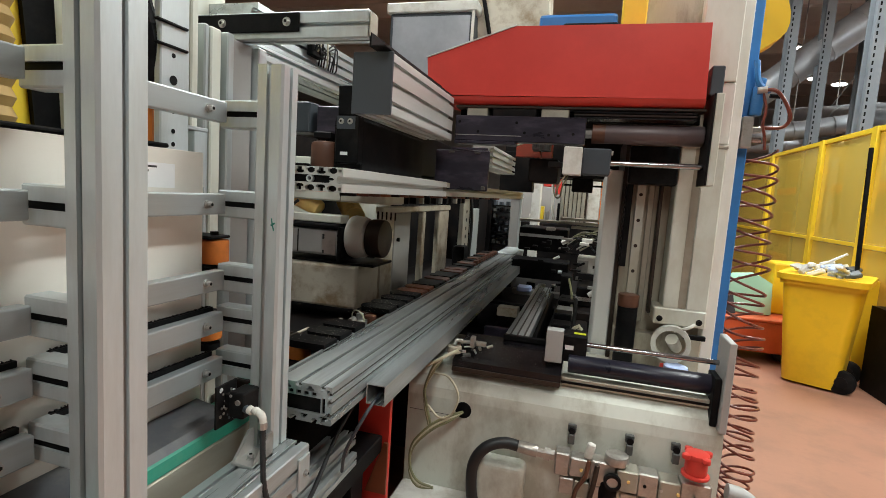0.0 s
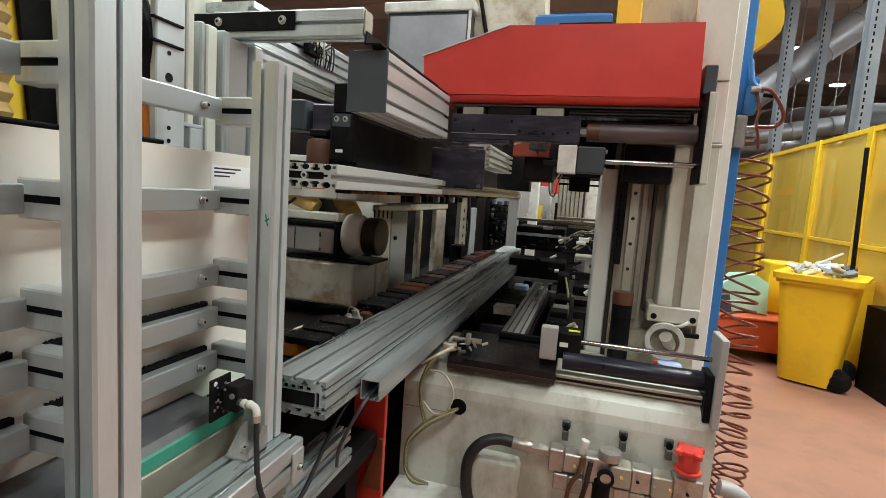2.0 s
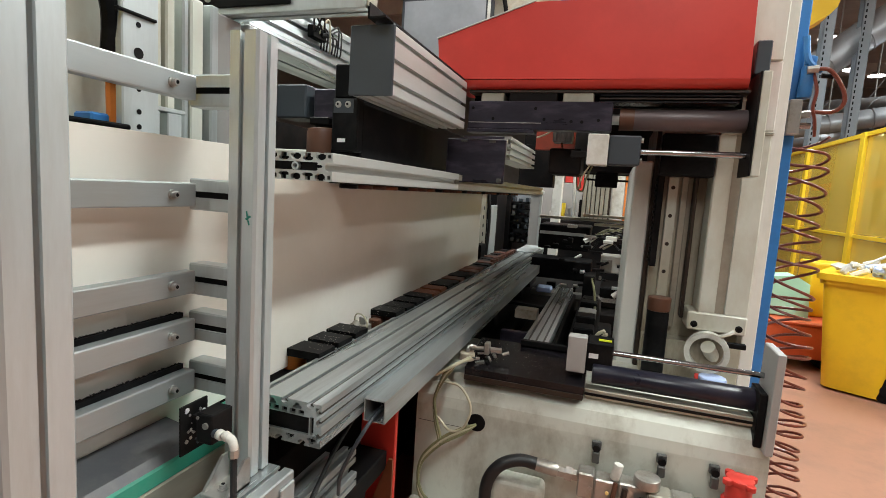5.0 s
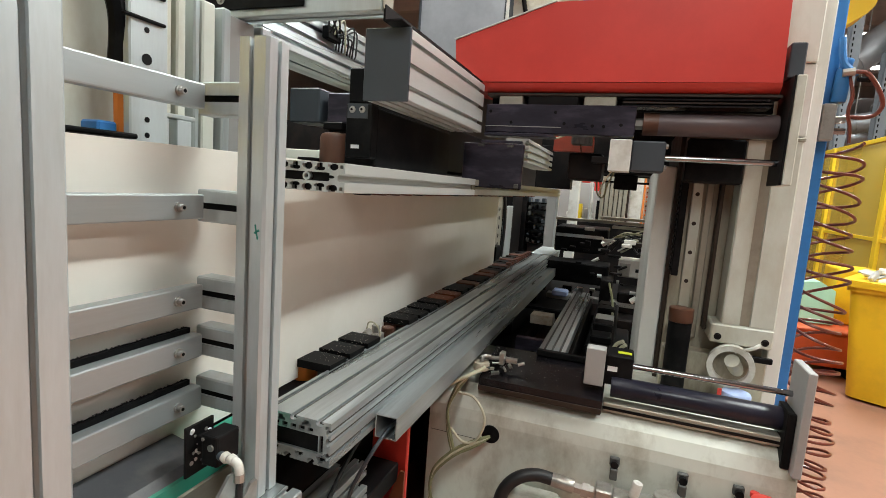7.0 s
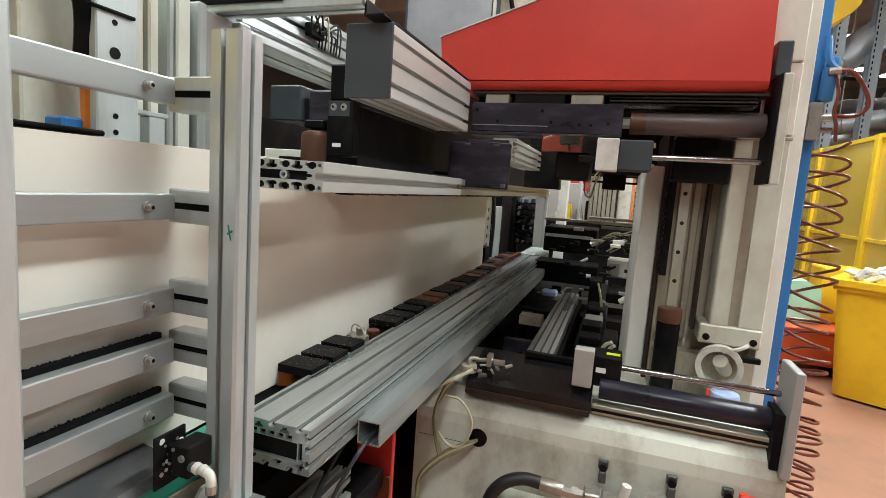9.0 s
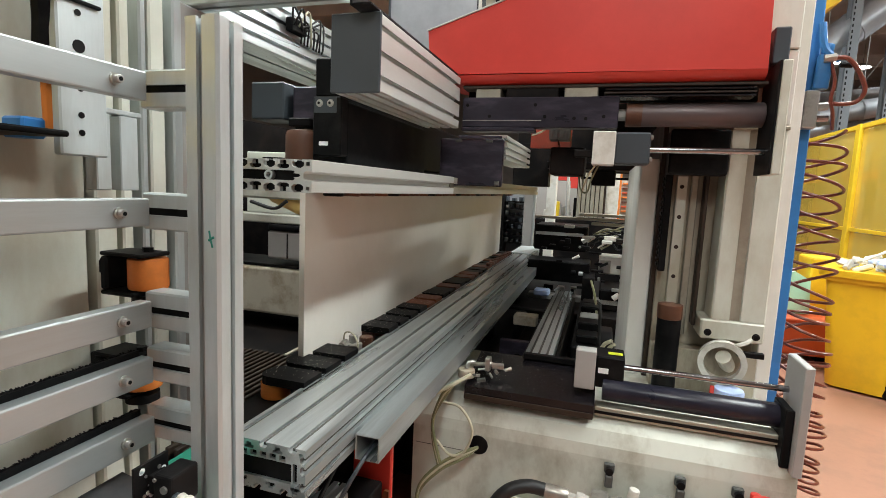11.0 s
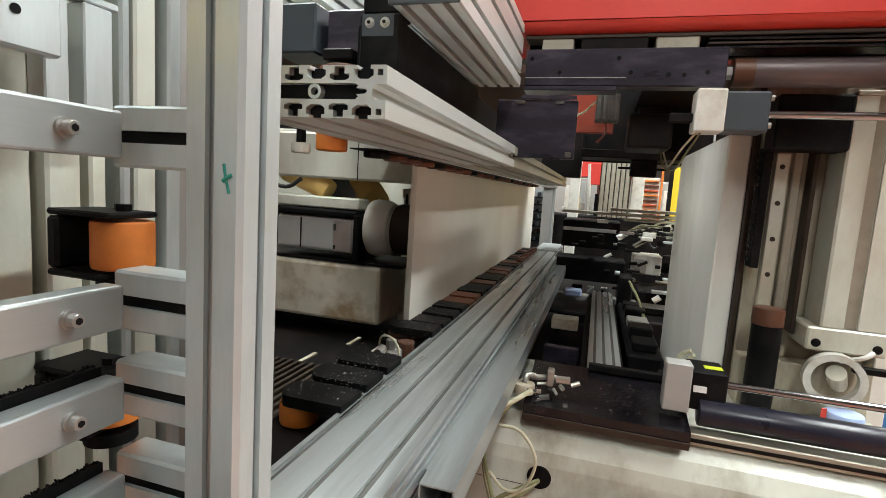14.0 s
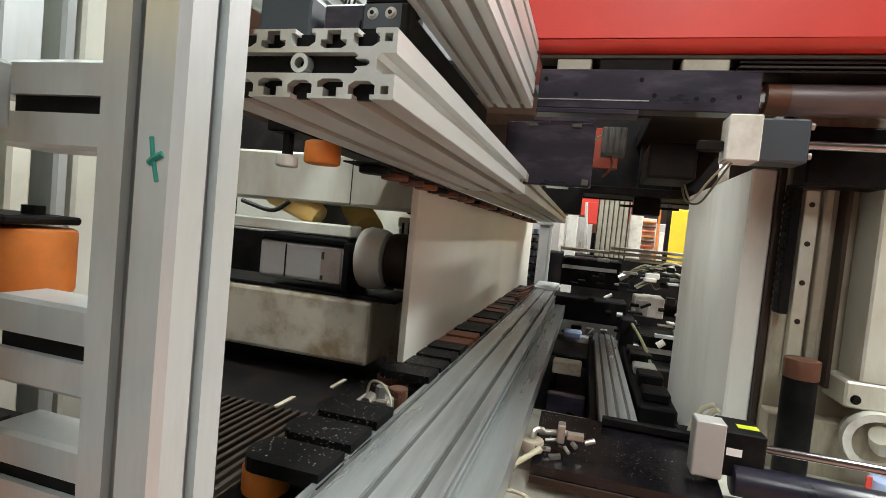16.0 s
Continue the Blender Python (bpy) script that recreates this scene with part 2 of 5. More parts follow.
def box(x0, x1, y0, y1, z0, z1, bev=0.002, seg=1, bm=None):
    bm = bm or bmesh.new()
    r = bmesh.ops.create_cube(bm, size=1)
    m = Matrix.LocRotScale(((x0 + x1) / 2, (y0 + y1) / 2, (z0 + z1) / 2), None, (abs(x1 - x0), abs(y1 - y0), abs(z1 - z0)))
    bmesh.ops.transform(bm, matrix=m, verts=r["verts"])
    if bev:
        es = list({e for v in r["verts"] for e in v.link_edges})
        bmesh.ops.bevel(bm, geom=es, offset=min(bev, 0.3 * min(abs(x1 - x0), abs(y1 - y0), abs(z1 - z0))), segments=seg, affect="EDGES", profile=0.5)
    return bm


def rod(p0, p1, r, seg=20, r2=None, bev=0.0, bm=None):
    bm = bm or bmesh.new()
    p0, p1 = Vector(p0), Vector(p1)
    d = p1 - p0
    m = Matrix.Translation((p0 + p1) / 2) @ d.to_track_quat("Z", "Y").to_matrix().to_4x4()
    c = bmesh.ops.create_cone(bm, cap_ends=True, segments=seg, radius1=r, radius2=r if r2 is None else r2, depth=d.length, matrix=m)
    if bev:
        es = [e for e in {e for v in c["verts"] for e in v.link_edges} if any(len(f.verts) > 4 for f in e.link_faces)]
        bmesh.ops.bevel(bm, geom=es, offset=bev, segments=2, affect="EDGES", profile=0.5)
    return bm


def glide(points, n):
    """Catmull-Rom through the points, n steps a piece."""
    p = [Vector(q) for q in points]
    p = [2 * p[0] - p[1]] + p + [2 * p[-1] - p[-2]]
    out = []
    for i in range(1, len(p) - 2):
        a, b, c, d = p[i - 1:i + 3]
        for k in range(n):
            t = k / n
            out.append(0.5 * ((2 * b) + (c - a) * t + (2 * a - 5 * b + 4 * c - d) * t * t + (3 * b - a - 3 * c + d) * t ** 3))
    return out + [p[-2]]


def tube(points, r, seg=8, n=6, bm=None):
    bm = bm or bmesh.new()
    pts = glide(points, n) if n else [Vector(q) for q in points]
    up = Vector((0.13, 0.31, 0.94)).normalized()
    rings = []
    for i, p in enumerate(pts):
        d = (pts[min(i + 1, len(pts) - 1)] - pts[max(i - 1, 0)]).normalized()
        u = (up - d * up.dot(d)).normalized()
        up = u
        v = d.cross(u)
        rings.append([bm.verts.new(p + r * (math.cos(a) * u + math.sin(a) * v)) for a in (2 * math.pi * k / seg for k in range(seg))])
    for a, b in zip(rings, rings[1:]):
        for k in range(seg):
            bm.faces.new((a[k], a[(k + 1) % seg], b[(k + 1) % seg], b[k]))
    bm.faces.new(rings[0][::-1])
    bm.faces.new(rings[-1])
    return bm


def ring(c, axis, r_out, r_in, depth, seg=28, bm=None):
    bm = bm or bmesh.new()
    c, axis = Vector(c), Vector(axis).normalized()
    q = axis.to_track_quat("Z", "Y").to_matrix()
    loops = []
    for r, h in ((r_out, -depth / 2), (r_out, depth / 2), (r_in, depth / 2), (r_in, -depth / 2)):
        loops.append([bm.verts.new(c + q @ Vector((r * math.cos(a), r * math.sin(a), h))) for a in (2 * math.pi * k / seg for k in range(seg))])
    for i in range(4):
        a, b = loops[i], loops[(i + 1) % 4]
        for k in range(seg):
            bm.faces.new((a[k], a[(k + 1) % seg], b[(k + 1) % seg], b[k]))
    return bm


def prism(loop, axis, a, b, holes=(), bm=None):
    """Outline of (u, v) pairs with holes, drawn out from a to b along x, y or z (u, v: the other two axes in order)."""
    bm = bm or bmesh.new()
    k = "xyz".index(axis)

    def put(u, v, w):
        p = [u, v]
        p.insert(k, w)
        return Vector(p)
    rings = [[bm.verts.new(put(u, v, a)) for u, v in lp] for lp in (loop, *holes)]
    flat = [v for vs in rings for v in vs]
    tris = geometry.tessellate_polygon([[Vector((u, v, 0)) for u, v in lp] for lp in (loop, *holes)])
    faces = [bm.faces.new([flat[k_] for k_ in tri]) for tri in tris]
    d = put(0, 0, b - a)
    twin = {v: bm.verts.new(v.co + d) for vs in rings for v in vs}
    for f in faces:
        bm.faces.new([twin[v] for v in f.verts])
    for vs in rings:
        for i in range(len(vs)):
            p, q = vs[i], vs[(i + 1) % len(vs)]
            bm.faces.new((p, q, twin[q], twin[p]))
    return bm


def slotted(u0, u1, v0, v1, bottom=(), right=(), top=(), left=(), gap=0.01, lip=0.005, wide=0.019, deep=0.013, ch=0.0015):
    """Outline of an extruded profile with T-slots at the given places along its sides."""
    pts = []

    def side(a, b, n, at):
        a, b, n = Vector(a), Vector(b), Vector(n)
        d = (b - a).normalized()
        pts.append(tuple(a + d * ch))
        base = a.dot(d)
        sized = [s if isinstance(s, tuple) else (s, gap, lip, wide, deep) for s in at]
        for s, g_, l_, w_, d_ in sorted(sized, key=lambda s: s[0] * (d.x + d.y)):
            m = a + d * (s * (d.x + d.y) - base)
            for along, into in ((-g_ / 2, 0), (-g_ / 2, l_), (-w_ / 2, l_), (-w_ / 2, d_ - 0.004), (-w_ / 4, d_),
                                (w_ / 4, d_), (w_ / 2, d_ - 0.004), (w_ / 2, l_), (g_ / 2, l_), (g_ / 2, 0)):
                pts.append(tuple(m + d * along + n * into))
        pts.append(tuple(b - d * ch))
    side((u0, v0), (u1, v0), (0, 1), bottom)
    side((u1, v0), (u1, v1), (-1, 0), right)
    side((u1, v1), (u0, v1), (0, -1), top)
    side((u0, v1), (u0, v0), (1, 0), left)
    return pts


def rect(u0, u1, v0, v1):
    return [(u0, v0), (u1, v0), (u1, v1), (u0, v1)]


def bolt(name, at, axis, r, h, parent, material=None):
    a, d = Vector(at), Vector(axis).normalized()
    bm = rod(a, a + d * h * 0.25, r * 1.45, 16)
    rod(a + d * h * 0.25, a + d * h, r, 12, bev=r * 0.12, bm=bm)
    ob = part(name, bm, material or STEEL, parent)
    part("socket", rod(a + d * h * 0.9, a + d * (h + 0.0006), r * 0.55, 6), BLACK, ob)
    return ob


# ---- setting ----
solo("floor", box(-14, 16, -9, 26, -0.2, 0, 0), FLOOR, "salmon-painted concrete factory floor, worn and scuffed", "floor", kind="structure")
solo("wall_north", box(-14, 16, 26, 26.3, 0, 6.6, 0), HALL, "grey sheet-clad hall wall", "wall", kind="structure")
solo("wall_south", box(-14, 16, -9.3, -9, 0, 6.6, 0), HALL, "grey sheet-clad hall wall", "wall", kind="structure")
solo("wall_west", box(-14.3, -14, -9, 26, 0, 6.6, 0), HALL, "grey sheet-clad hall wall", "wall", kind="structure")
solo("wall_east", box(16, 16.3, -9, 26, 0, 6.6, 0), HALL, "grey sheet-clad hall wall", "wall", kind="structure")
bm = box(-14, 16, -9, 26, 6.6, 6.8, 0)
for yy in range(-6, 26, 4):
    box(-14, 16, yy - 0.09, yy + 0.09, 6.2, 6.6, 0, bm=bm)
solo("ceiling", bm, ROOF, "pale grey hall ceiling with steel joists", "ceiling", kind="structure")

for lx, ly in LAMPS:
    lamp = thing("ceiling_light", (lx, ly, 5.48), "white linear factory ceiling light, switched on", "ceiling light", "hall lights")
    part("housing", box(lx - 0.3, lx + 0.3, ly - 1.6, ly + 1.6, 5.5, 5.6, 0.01), STEELPAINT, lamp)
    part("diffuser", box(lx - 0.25, lx + 0.25, ly - 1.5, ly + 1.5, 5.47, 5.498, 0.004), GLOW, lamp)
    for s in (-1, 1):
        part("hanger", rod((lx, ly + s * 1.3, 5.6), (lx, ly + s * 1.3, 6.6), 0.01, 8), STEELPAINT, lamp)


# ---- guide frame of slotted posts, arms and slats ----
def post(x0, x1, y0, y1, z0, z1, frame_ob):
    cx, cy = (x0 + x1) / 2, (y0 + y1) / 2
    sec = slotted(x0, x1, y0, y1, (cx - 0.002,), (cy,), (cx,), (cy,), 0.0105, 0.006, 0.022, 0.016, 0.005)
    return part("post", prism(sec, "z", z0, z1), ALU, frame_ob)


ARM_Z = ((1.543, 1.605), (1.340, 1.403), (1.166, 1.231), (1.070, 1.131), (0.963, 1.025))


def guide_frame():
    g = thing("slat_guide", (-0.62, 0.85, 0.0), "silver slotted aluminium guide frame with bolted slats beside the conveyor", "guide frame")
    for y0, y1, top in ((1.038, 1.100, 1.678), (0.613, 0.699, 2.02)):
        p = post(-0.668, -0.602, y0, y1, 0.815, top, g)
        if top < 2:
            bm = bmesh.new()
            tube([(-0.6205, y0, 1.349), (-0.6185, y0, 1.337), (-0.6145, y0, 1.322)], 0.0016, 6, 3, bm)
            tube([(-0.6215, y0, 1.333), (-0.6175, y0, 1.336), (-0.6115, y0, 1.339)], 0.0022, 6, 3, bm)
            part("marker_cross", bm, TEAL, p, "small green marker cross")
        for z0, z1 in ARM_Z:
            zc = (z0 + z1) / 2
            sec = slotted(y0 + 0.02, y0 + 0.061, z0, z1, (), (), (), (zc,), 0.0125, 0.005, 0.03, 0.026, 0.003)
            arm = part("arm", prism(sec, "x", -0.776, -0.6685), ALU, g)
            # black filler added in the arm's slot to imitate shade inside it
            part("slot_shade_strip", box(-0.7755, -0.669, y0 + 0.0262, y0 + 0.0455, zc - 0.0145, zc + 0.0145, 0), BLACK, arm)
    for ya, yb in ((-0.25, 0.620), (0.645, 1.040)):
        for i, (z0, z1) in enumerate(ARM_Z):
            za, zb = (z0 + z1) / 2 - 0.023, (z0 + z1) / 2 + 0.023
            bm = box(-0.768, -0.742, ya, yb, za, zb, 0.003, 2)
            sl = part("slat", bm, ALU_SLAT, g)
            # black fringed strip added for the dark band above the two lowest slats
            if i in (3, 4):
                b2 = box(-0.777, -0.7685, ya + 0.02, yb - 0.005, zb - 0.022, zb + 0.009, 0)
                rng = random.Random(i)
                count = int((yb - ya) / 0.0024)
                for k in range(count):
                    y = ya + 0.021 + (yb - ya - 0.028) * k / count
                    top, lean = zb + rng.uniform(0.0098, 0.0118), rng.uniform(-0.004, 0.003)
                    quad = [b2.verts.new(p_) for p_ in ((-0.776, y, zb + 0.008), (-0.776, y + 0.0022, zb + 0.008), (-0.776 + lean, y + 0.0016, top), (-0.776 + lean, y + 0.0006, top))]
                    back = [b2.verts.new((v.co.x + 0.003, v.co.y, v.co.z)) for v in quad]
                    b2.faces.new(quad)
                    b2.faces.new(back[::-1])
                    for a in range(4):
                        b2.faces.new((quad[a], back[a], back[(a + 1) % 4], quad[(a + 1) % 4]))
                part("fringe_strip", b2, BLACK, sl, "black strip with a fringed top edge")
            bolt("bolt", (-0.742, yb - 0.058, (za + zb) / 2), (1, 0, 0), 0.0065, 0.013, sl)
            if ya < 0:
                bolt("bolt", (-0.742, ya + 0.2, (za + zb) / 2), (1, 0, 0), 0.0065, 0.013, sl)
    sec = slotted(-0.66, -0.545, 0.725, 0.812, (-0.60,), (0.768,), (-0.573, -0.632), (), 0.011, 0.005, 0.022, 0.015, 0.003)
    part("base_rail", prism(sec, "y", -1.2, 1.105), ALU_Y, g)
    for yy in (-0.9, 0.2, 0.95):
        part("foot_post", box(-0.63, -0.56, yy - 0.035, yy + 0.035, 0.0, 0.722, 0.003), ALU, g)
    # bracket of the post on the rail
    part("bracket", prism([(0.955, 0.8135), (1.026, 0.8135), (1.026, 0.868), (1.01, 0.868)], "x", -0.598, -0.592, bm=prism([(0.955, 0.8135), (1.026, 0.8135), (1.026, 0.868), (1.01, 0.868)], "x", -0.648, -0.642, bm=box(-0.648, -0.592, 0.955, 1.0285, 0.8125, 0.819, 0.001))), STEEL, g)
    bolt("bolt", (-0.62, 0.985, 0.819), (0, 0, 1), 0.007, 0.01, g)
    pl = part("corner_plate", box(-0.5445, -0.538, 1.055, 1.1, 0.715, 0.795, 0.002), ALU, g)
    bolt("bolt", (-0.538, 1.08, 0.752), (1, 0, 0), 0.006, 0.008, pl)
    return g


guide_frame()

# sensor on the post
s = thing("sensor", (-0.63, 0.96, 0.9), "black sensor block with speckled side plate and grey elbow plug", "sensor")
part("body", box(-0.648, -0.612, 0.945, 1.0, 0.925, 0.982, 0.004, 2), BLACK, s)
sp = part("plate", box(-0.672, -0.667, 0.93, 0.995, 0.898, 0.992, 0.001), BLACK, s, "speckled black mounting plate")
rng = random.Random(9)
for k in range(26):
    y, z, r = rng.uniform(0.935, 0.99), rng.uniform(0.903, 0.987), rng.uniform(0.0018, 0.0048)
    part("screw", rod((-0.667, y, z), (-0.6655, y, z), r, 7), rng.choice((STEEL, CAPGREY, WHITE, PAPER)), sp)
part("stem", box(-0.667, -0.648, 0.955, 0.985, 0.94, 0.97, 0.001), BLACK, s)
part("socket", rod((-0.624, 0.9445, 0.962), (-0.624, 0.941, 0.962), 0.006, 12), STEEL, s)
part("lid_screw", rod((-0.642, 0.9445, 0.974), (-0.642, 0.942, 0.974), 0.003, 8), STEEL, s)
for x0, x1, r, mt in ((-0.612, -0.603, 0.008, CAPGREY), (-0.603, -0.592, 0.0095, WHITE), (-0.592, -0.589, 0.008, STEEL), (-0.589, -0.579, 0.009, WHITE)):
    part("plug_ring", rod((x0, 0.952, 0.949), (x1, 0.950, 0.947), r, 14, bev=0.0015), mt, s, "", True)
part("elbow_plug", tube([(-0.579, 0.950, 0.947), (-0.571, 0.949, 0.945), (-0.566, 0.948, 0.938), (-0.565, 0.948, 0.929)], 0.008, 12), WHITE, s, "pale translucent elbow connector", True)
part("nut", rod((-0.565, 0.948, 0.929), (-0.564, 0.947, 0.915), 0.0095, 8), FITTING, s)
part("cable", tube([(-0.564, 0.947, 0.915), (-0.556, 0.938, 0.86), (-0.543, 0.93, 0.79), (-0.53, 0.955, 0.715), (-0.532, 1.02, 0.668), (-0.55, 1.12, 0.655), (-0.585, 1.25, 0.66), (-0.63, 1.42, 0.675), (-0.66, 1.6, 0.70)], 0.006, 8), RUBBER, s, "", True)

# conveyor belt bed under the board
c = thing("belt_conveyor", (-0.74, 0.2, 0.0), "low belt conveyor with grey cover and green edge", "conveyor")
part("bed", box(-0.80, -0.70, -1.6, 1.20, 0.70, 0.845, 0.004), ALU_DULL, c)
part("belt", box(-0.798, -0.697, -1.6, 1.22, 0.8465, 0.8815, 0.004), GREEN, c, "green belt")
part("cover", prism([(-0.797, 0.8825), (-0.70, 0.8825), (-0.712, 0.897), (-0.797, 0.912)], "y", -1.6, 1.02), BELT, c, "grey sheet cover")

# ---- upper guide profile ----
u = thing("upper_guide_beam", (-0.62, 2.5, 1.41), "silver hollow aluminium guide profile with open cut end", "profile beam")
UX0, UX1, UZ0, UZ1 = -0.72, -0.5295, 1.413, 1.473
ZM = (UZ0 + UZ1) / 2
sec = slotted(UX0, UX1, UZ0, UZ1, (-0.559, -0.619, -0.679), ((ZM, 0.0175, 0.004, 0.018, 0.017),), (-0.558, -0.619, -0.679), (), 0.0165, 0.004, 0.0245, 0.0155, 0.001)
hole = [(-0.716, 1.4345), (-0.568, 1.4345), (-0.564, 1.438), (-0.567, 1.4405), (-0.556, 1.4412), (-0.5535, 1.443), (-0.5535, 1.445), (-0.556, 1.4468), (-0.567, 1.4475), (-0.564, 1.450), (-0.568, 1.4525), (-0.716, 1.4525)]
holes = [hole, rect(-0.541, -0.534, 1.4175, 1.4245), rect(-0.541, -0.534, 1.4615, 1.4685)]
tee = [(-0.0125, 1.4585), (-0.0075, 1.456), (0.0075, 1.456), (0.0125, 1.4585), (0.0125, 1.4635), (0.0065, 1.4635), (0.0065, 1.4715), (-0.0065, 1.4715), (-0.0065, 1.4635), (-0.0125, 1.4635)]
for xx in (-0.589, -0.649):
    holes.append([(xx + u, v) for u, v in tee])
    holes.append([(xx + u, 2 * ZM - v) for u, v in reversed(tee)])
part("profile", prism(sec, "y", 1.188, 2.105, holes), ALU_CLEAN, u)
# black block inside the hollow end, added to imitate the deep cavity's shade
part("cavity_shade_block", box(-0.7195, -0.5525, 1.198, 1.202, 1.4145, 1.4715, 0), BLACK, u)
part("screw_boss", ring((-0.621, 1.1985, 1.4435), (0, 1, 0), 0.0088, 0.0048, 0.021), ALU, u, "", True)
sec = slotted(UX0, UX1, UZ0 + 0.001, UZ1 - 0.002, (-0.59, -0.65), ((UZ0 + UZ1) / 2,), (-0.6, -0.66), (), 0.0115, 0.005, 0.021, 0.014, 0.001)
part("profile", prism(sec, "y", 2.1065, 4.55), ALU_DULL, u, "older dull yellowish profile length")
# small pressure rollers under it
for k in range(28):
    y = 1.67 + k * 0.105
    part("pressure_roller", rod((-0.757, y, 1.396), (-0.757, y, 1.4095), 0.029, 18, bev=0.004), (DARK, RUST, RUST, DIRTYORANGE)[k % 4] if k else DARK, u, "dirty orange pressure roller")
part("roller_strip", box(-0.797, -0.725, 1.62, 4.5, 1.4098, 1.4126, 0.0005), DARK, u)

# ---- lower guide profile ----
w = thing("lower_guide_beam", (-0.61, 2.5, 0.82), "large silver aluminium guide profile with long grooves and hollow end", "profile beam")
sec = slotted(-0.705, -0.527, 0.826, 0.927, (-0.575, -0.635), (0.905, 0.883, 0.85), (-0.688, -0.622, -0.5555), (), 0.0125, 0.004, 0.019, 0.012, 0.0015)
tee = [(-0.011, 0.0), (0.011, 0.0), (0.011, 0.006), (0.0055, 0.006), (0.0055, 0.012), (-0.0055, 0.012), (-0.0055, 0.006), (-0.011, 0.006)]
cavities = [rect(-0.702, -0.558, 0.852, 0.893), rect(-0.5545, -0.5455, 0.855, 0.895), rect(-0.541, -0.533, 0.9105, 0.9185)]
for xx in (-0.655, -0.589):
    cavities.append([(xx + a, 0.909 + b) for a, b in tee])
for xx in (-0.688, -0.666, -0.644, -0.622, -0.600, -0.578):
    cavities.append(rect(xx - 0.007, xx + 0.007, 0.896, 0.9065))
for xx in (-0.67, -0.605, -0.55):
    cavities.append([(xx + a, 0.846 - b) for a, b in reversed(tee)])
part("profile", prism(sec, "y", 1.176, 4.5, cavities), ALU_Y, w)
# dark strips laid in the top and side grooves imitate shade in their depth
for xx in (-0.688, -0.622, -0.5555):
    part("groove_shade_strip", box(xx - 0.0055, xx + 0.0055, 1.186, 4.49, 0.9155, 0.9205, 0), DULLGREY, w, "dark strip imitating shade in the groove")
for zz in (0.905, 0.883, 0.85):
    part("groove_shade_strip", box(-0.5385, -0.5325, 1.186, 4.49, zz - 0.0035, zz + 0.0035, 0), DULLGREY, w, "dark strip imitating shade in the groove")
# added black sheet just behind the cut end stands in for shade in the hollows
part("cavity_shade_block", box(-0.7025, -0.5455, 1.183, 1.187, 0.8335, 0.9065, 0), BLACK, w)
part("cable_duct", prism(rect(-0.5200, -0.4615, 0.812, 0.872), "y", 1.37, 4.4, [rect(-0.517, -0.4645, 0.815, 0.869)]), ALU_Y, w, "open grey aluminium cable duct")
# added black block in the duct, in place of the darkness further in
part("duct_shade_block", box(-0.5165, -0.465, 1.47, 1.48, 0.8155, 0.8685, 0), BLACK, w)
part("duct_cable", tube([(-0.49, 1.46, 0.835), (-0.492, 1.385, 0.828), (-0.505, 1.34, 0.795), (-0.535, 1.33, 0.73), (-0.575, 1.36, 0.65), (-0.60, 1.40, 0.57)], 0.0052, 8), CAPGREY, w, "grey cable hanging out of the duct", True)
part("spacer", box(-0.5265, -0.5205, 1.42, 4.4, 0.825, 0.868, 0.001), ALU_Y, w)
for yy in (2.3, 3.1, 4.0):
    part("stand", box(-0.67, -0.56, yy, yy + 0.1, 0.55, 0.8185, 0.003), DARK, w)


# ---- roller blocks along the lower beam ----
def roller_block(y, z, dark):
    r = thing("roller_block", (-0.745, y, z - 0.04), "black bearing block over an orange feed roller, dusted with chips", "roller block", "feed roller blocks")
    arc = [(-0.805 - 0.03 * math.sin(a), y - 0.042 * math.cos(a)) for a in (math.pi * k / 8 for k in range(9))]
    bm = prism([(-0.695, y - 0.042)] + arc + [(-0.695, y + 0.042)], "z", z, z + 0.022)
    part("cover", bm, DIRTYORANGE if dark == 2 else RUST if dark == 3 else BLACK, r)
    part("roller", rod((-0.806, y, z - 0.044), (-0.806, y, z - 0.001), 0.037, 20, bev=0.003), ORANGE if dark != 1 else RUST, r, "", True)
    return r


for k in range(29):
    if k in (3, 4):
        continue
    roller_block(1.475 + k * 0.105, 0.918 + 0.002 * (k % 3), 0 if k == 0 else 2 if k in (9, 10) else 3 if k in (13, 16, 17, 20, 23, 26) else 1)
solo("roller_bed", box(-0.86, -0.695, 1.24, 4.5, 0.80, 0.872, 0.003), DARK, "dark oily bed under the feed rollers, full of chips", "machine bed")
k = thing("clamp_fitting", (-0.76, 1.83, 0.872), "silver cable clamp fitting with a bent wire", "clamp")
part("block", box(-0.785, -0.735, 1.80, 1.84, 0.8735, 0.925, 0.004), FITTING, k)
part("nut", rod((-0.76, 1.82, 0.925), (-0.76, 1.82, 0.95), 0.014, 6), STEEL, k)
part("roller", rod((-0.745, 1.885, 0.8735), (-0.745, 1.885, 0.93), 0.023, 16, bev=0.003), BROWN, k, "brown rubber roller")
part("bracket", box(-0.815, -0.79, 1.80, 1.86, 0.8735, 0.915, 0.004), WHITE, k)
part("plug", rod((-0.775, 1.80, 0.93), (-0.775, 1.77, 0.925), 0.012, 10), FITTING, k)
part("wire", tube([(-0.80, 1.83, 0.90), (-0.785, 1.81, 0.955), (-0.75, 1.79, 0.965), (-0.72, 1.77, 0.945), (-0.715, 1.76, 0.90)], 0.0028, 8), WIRE, k)

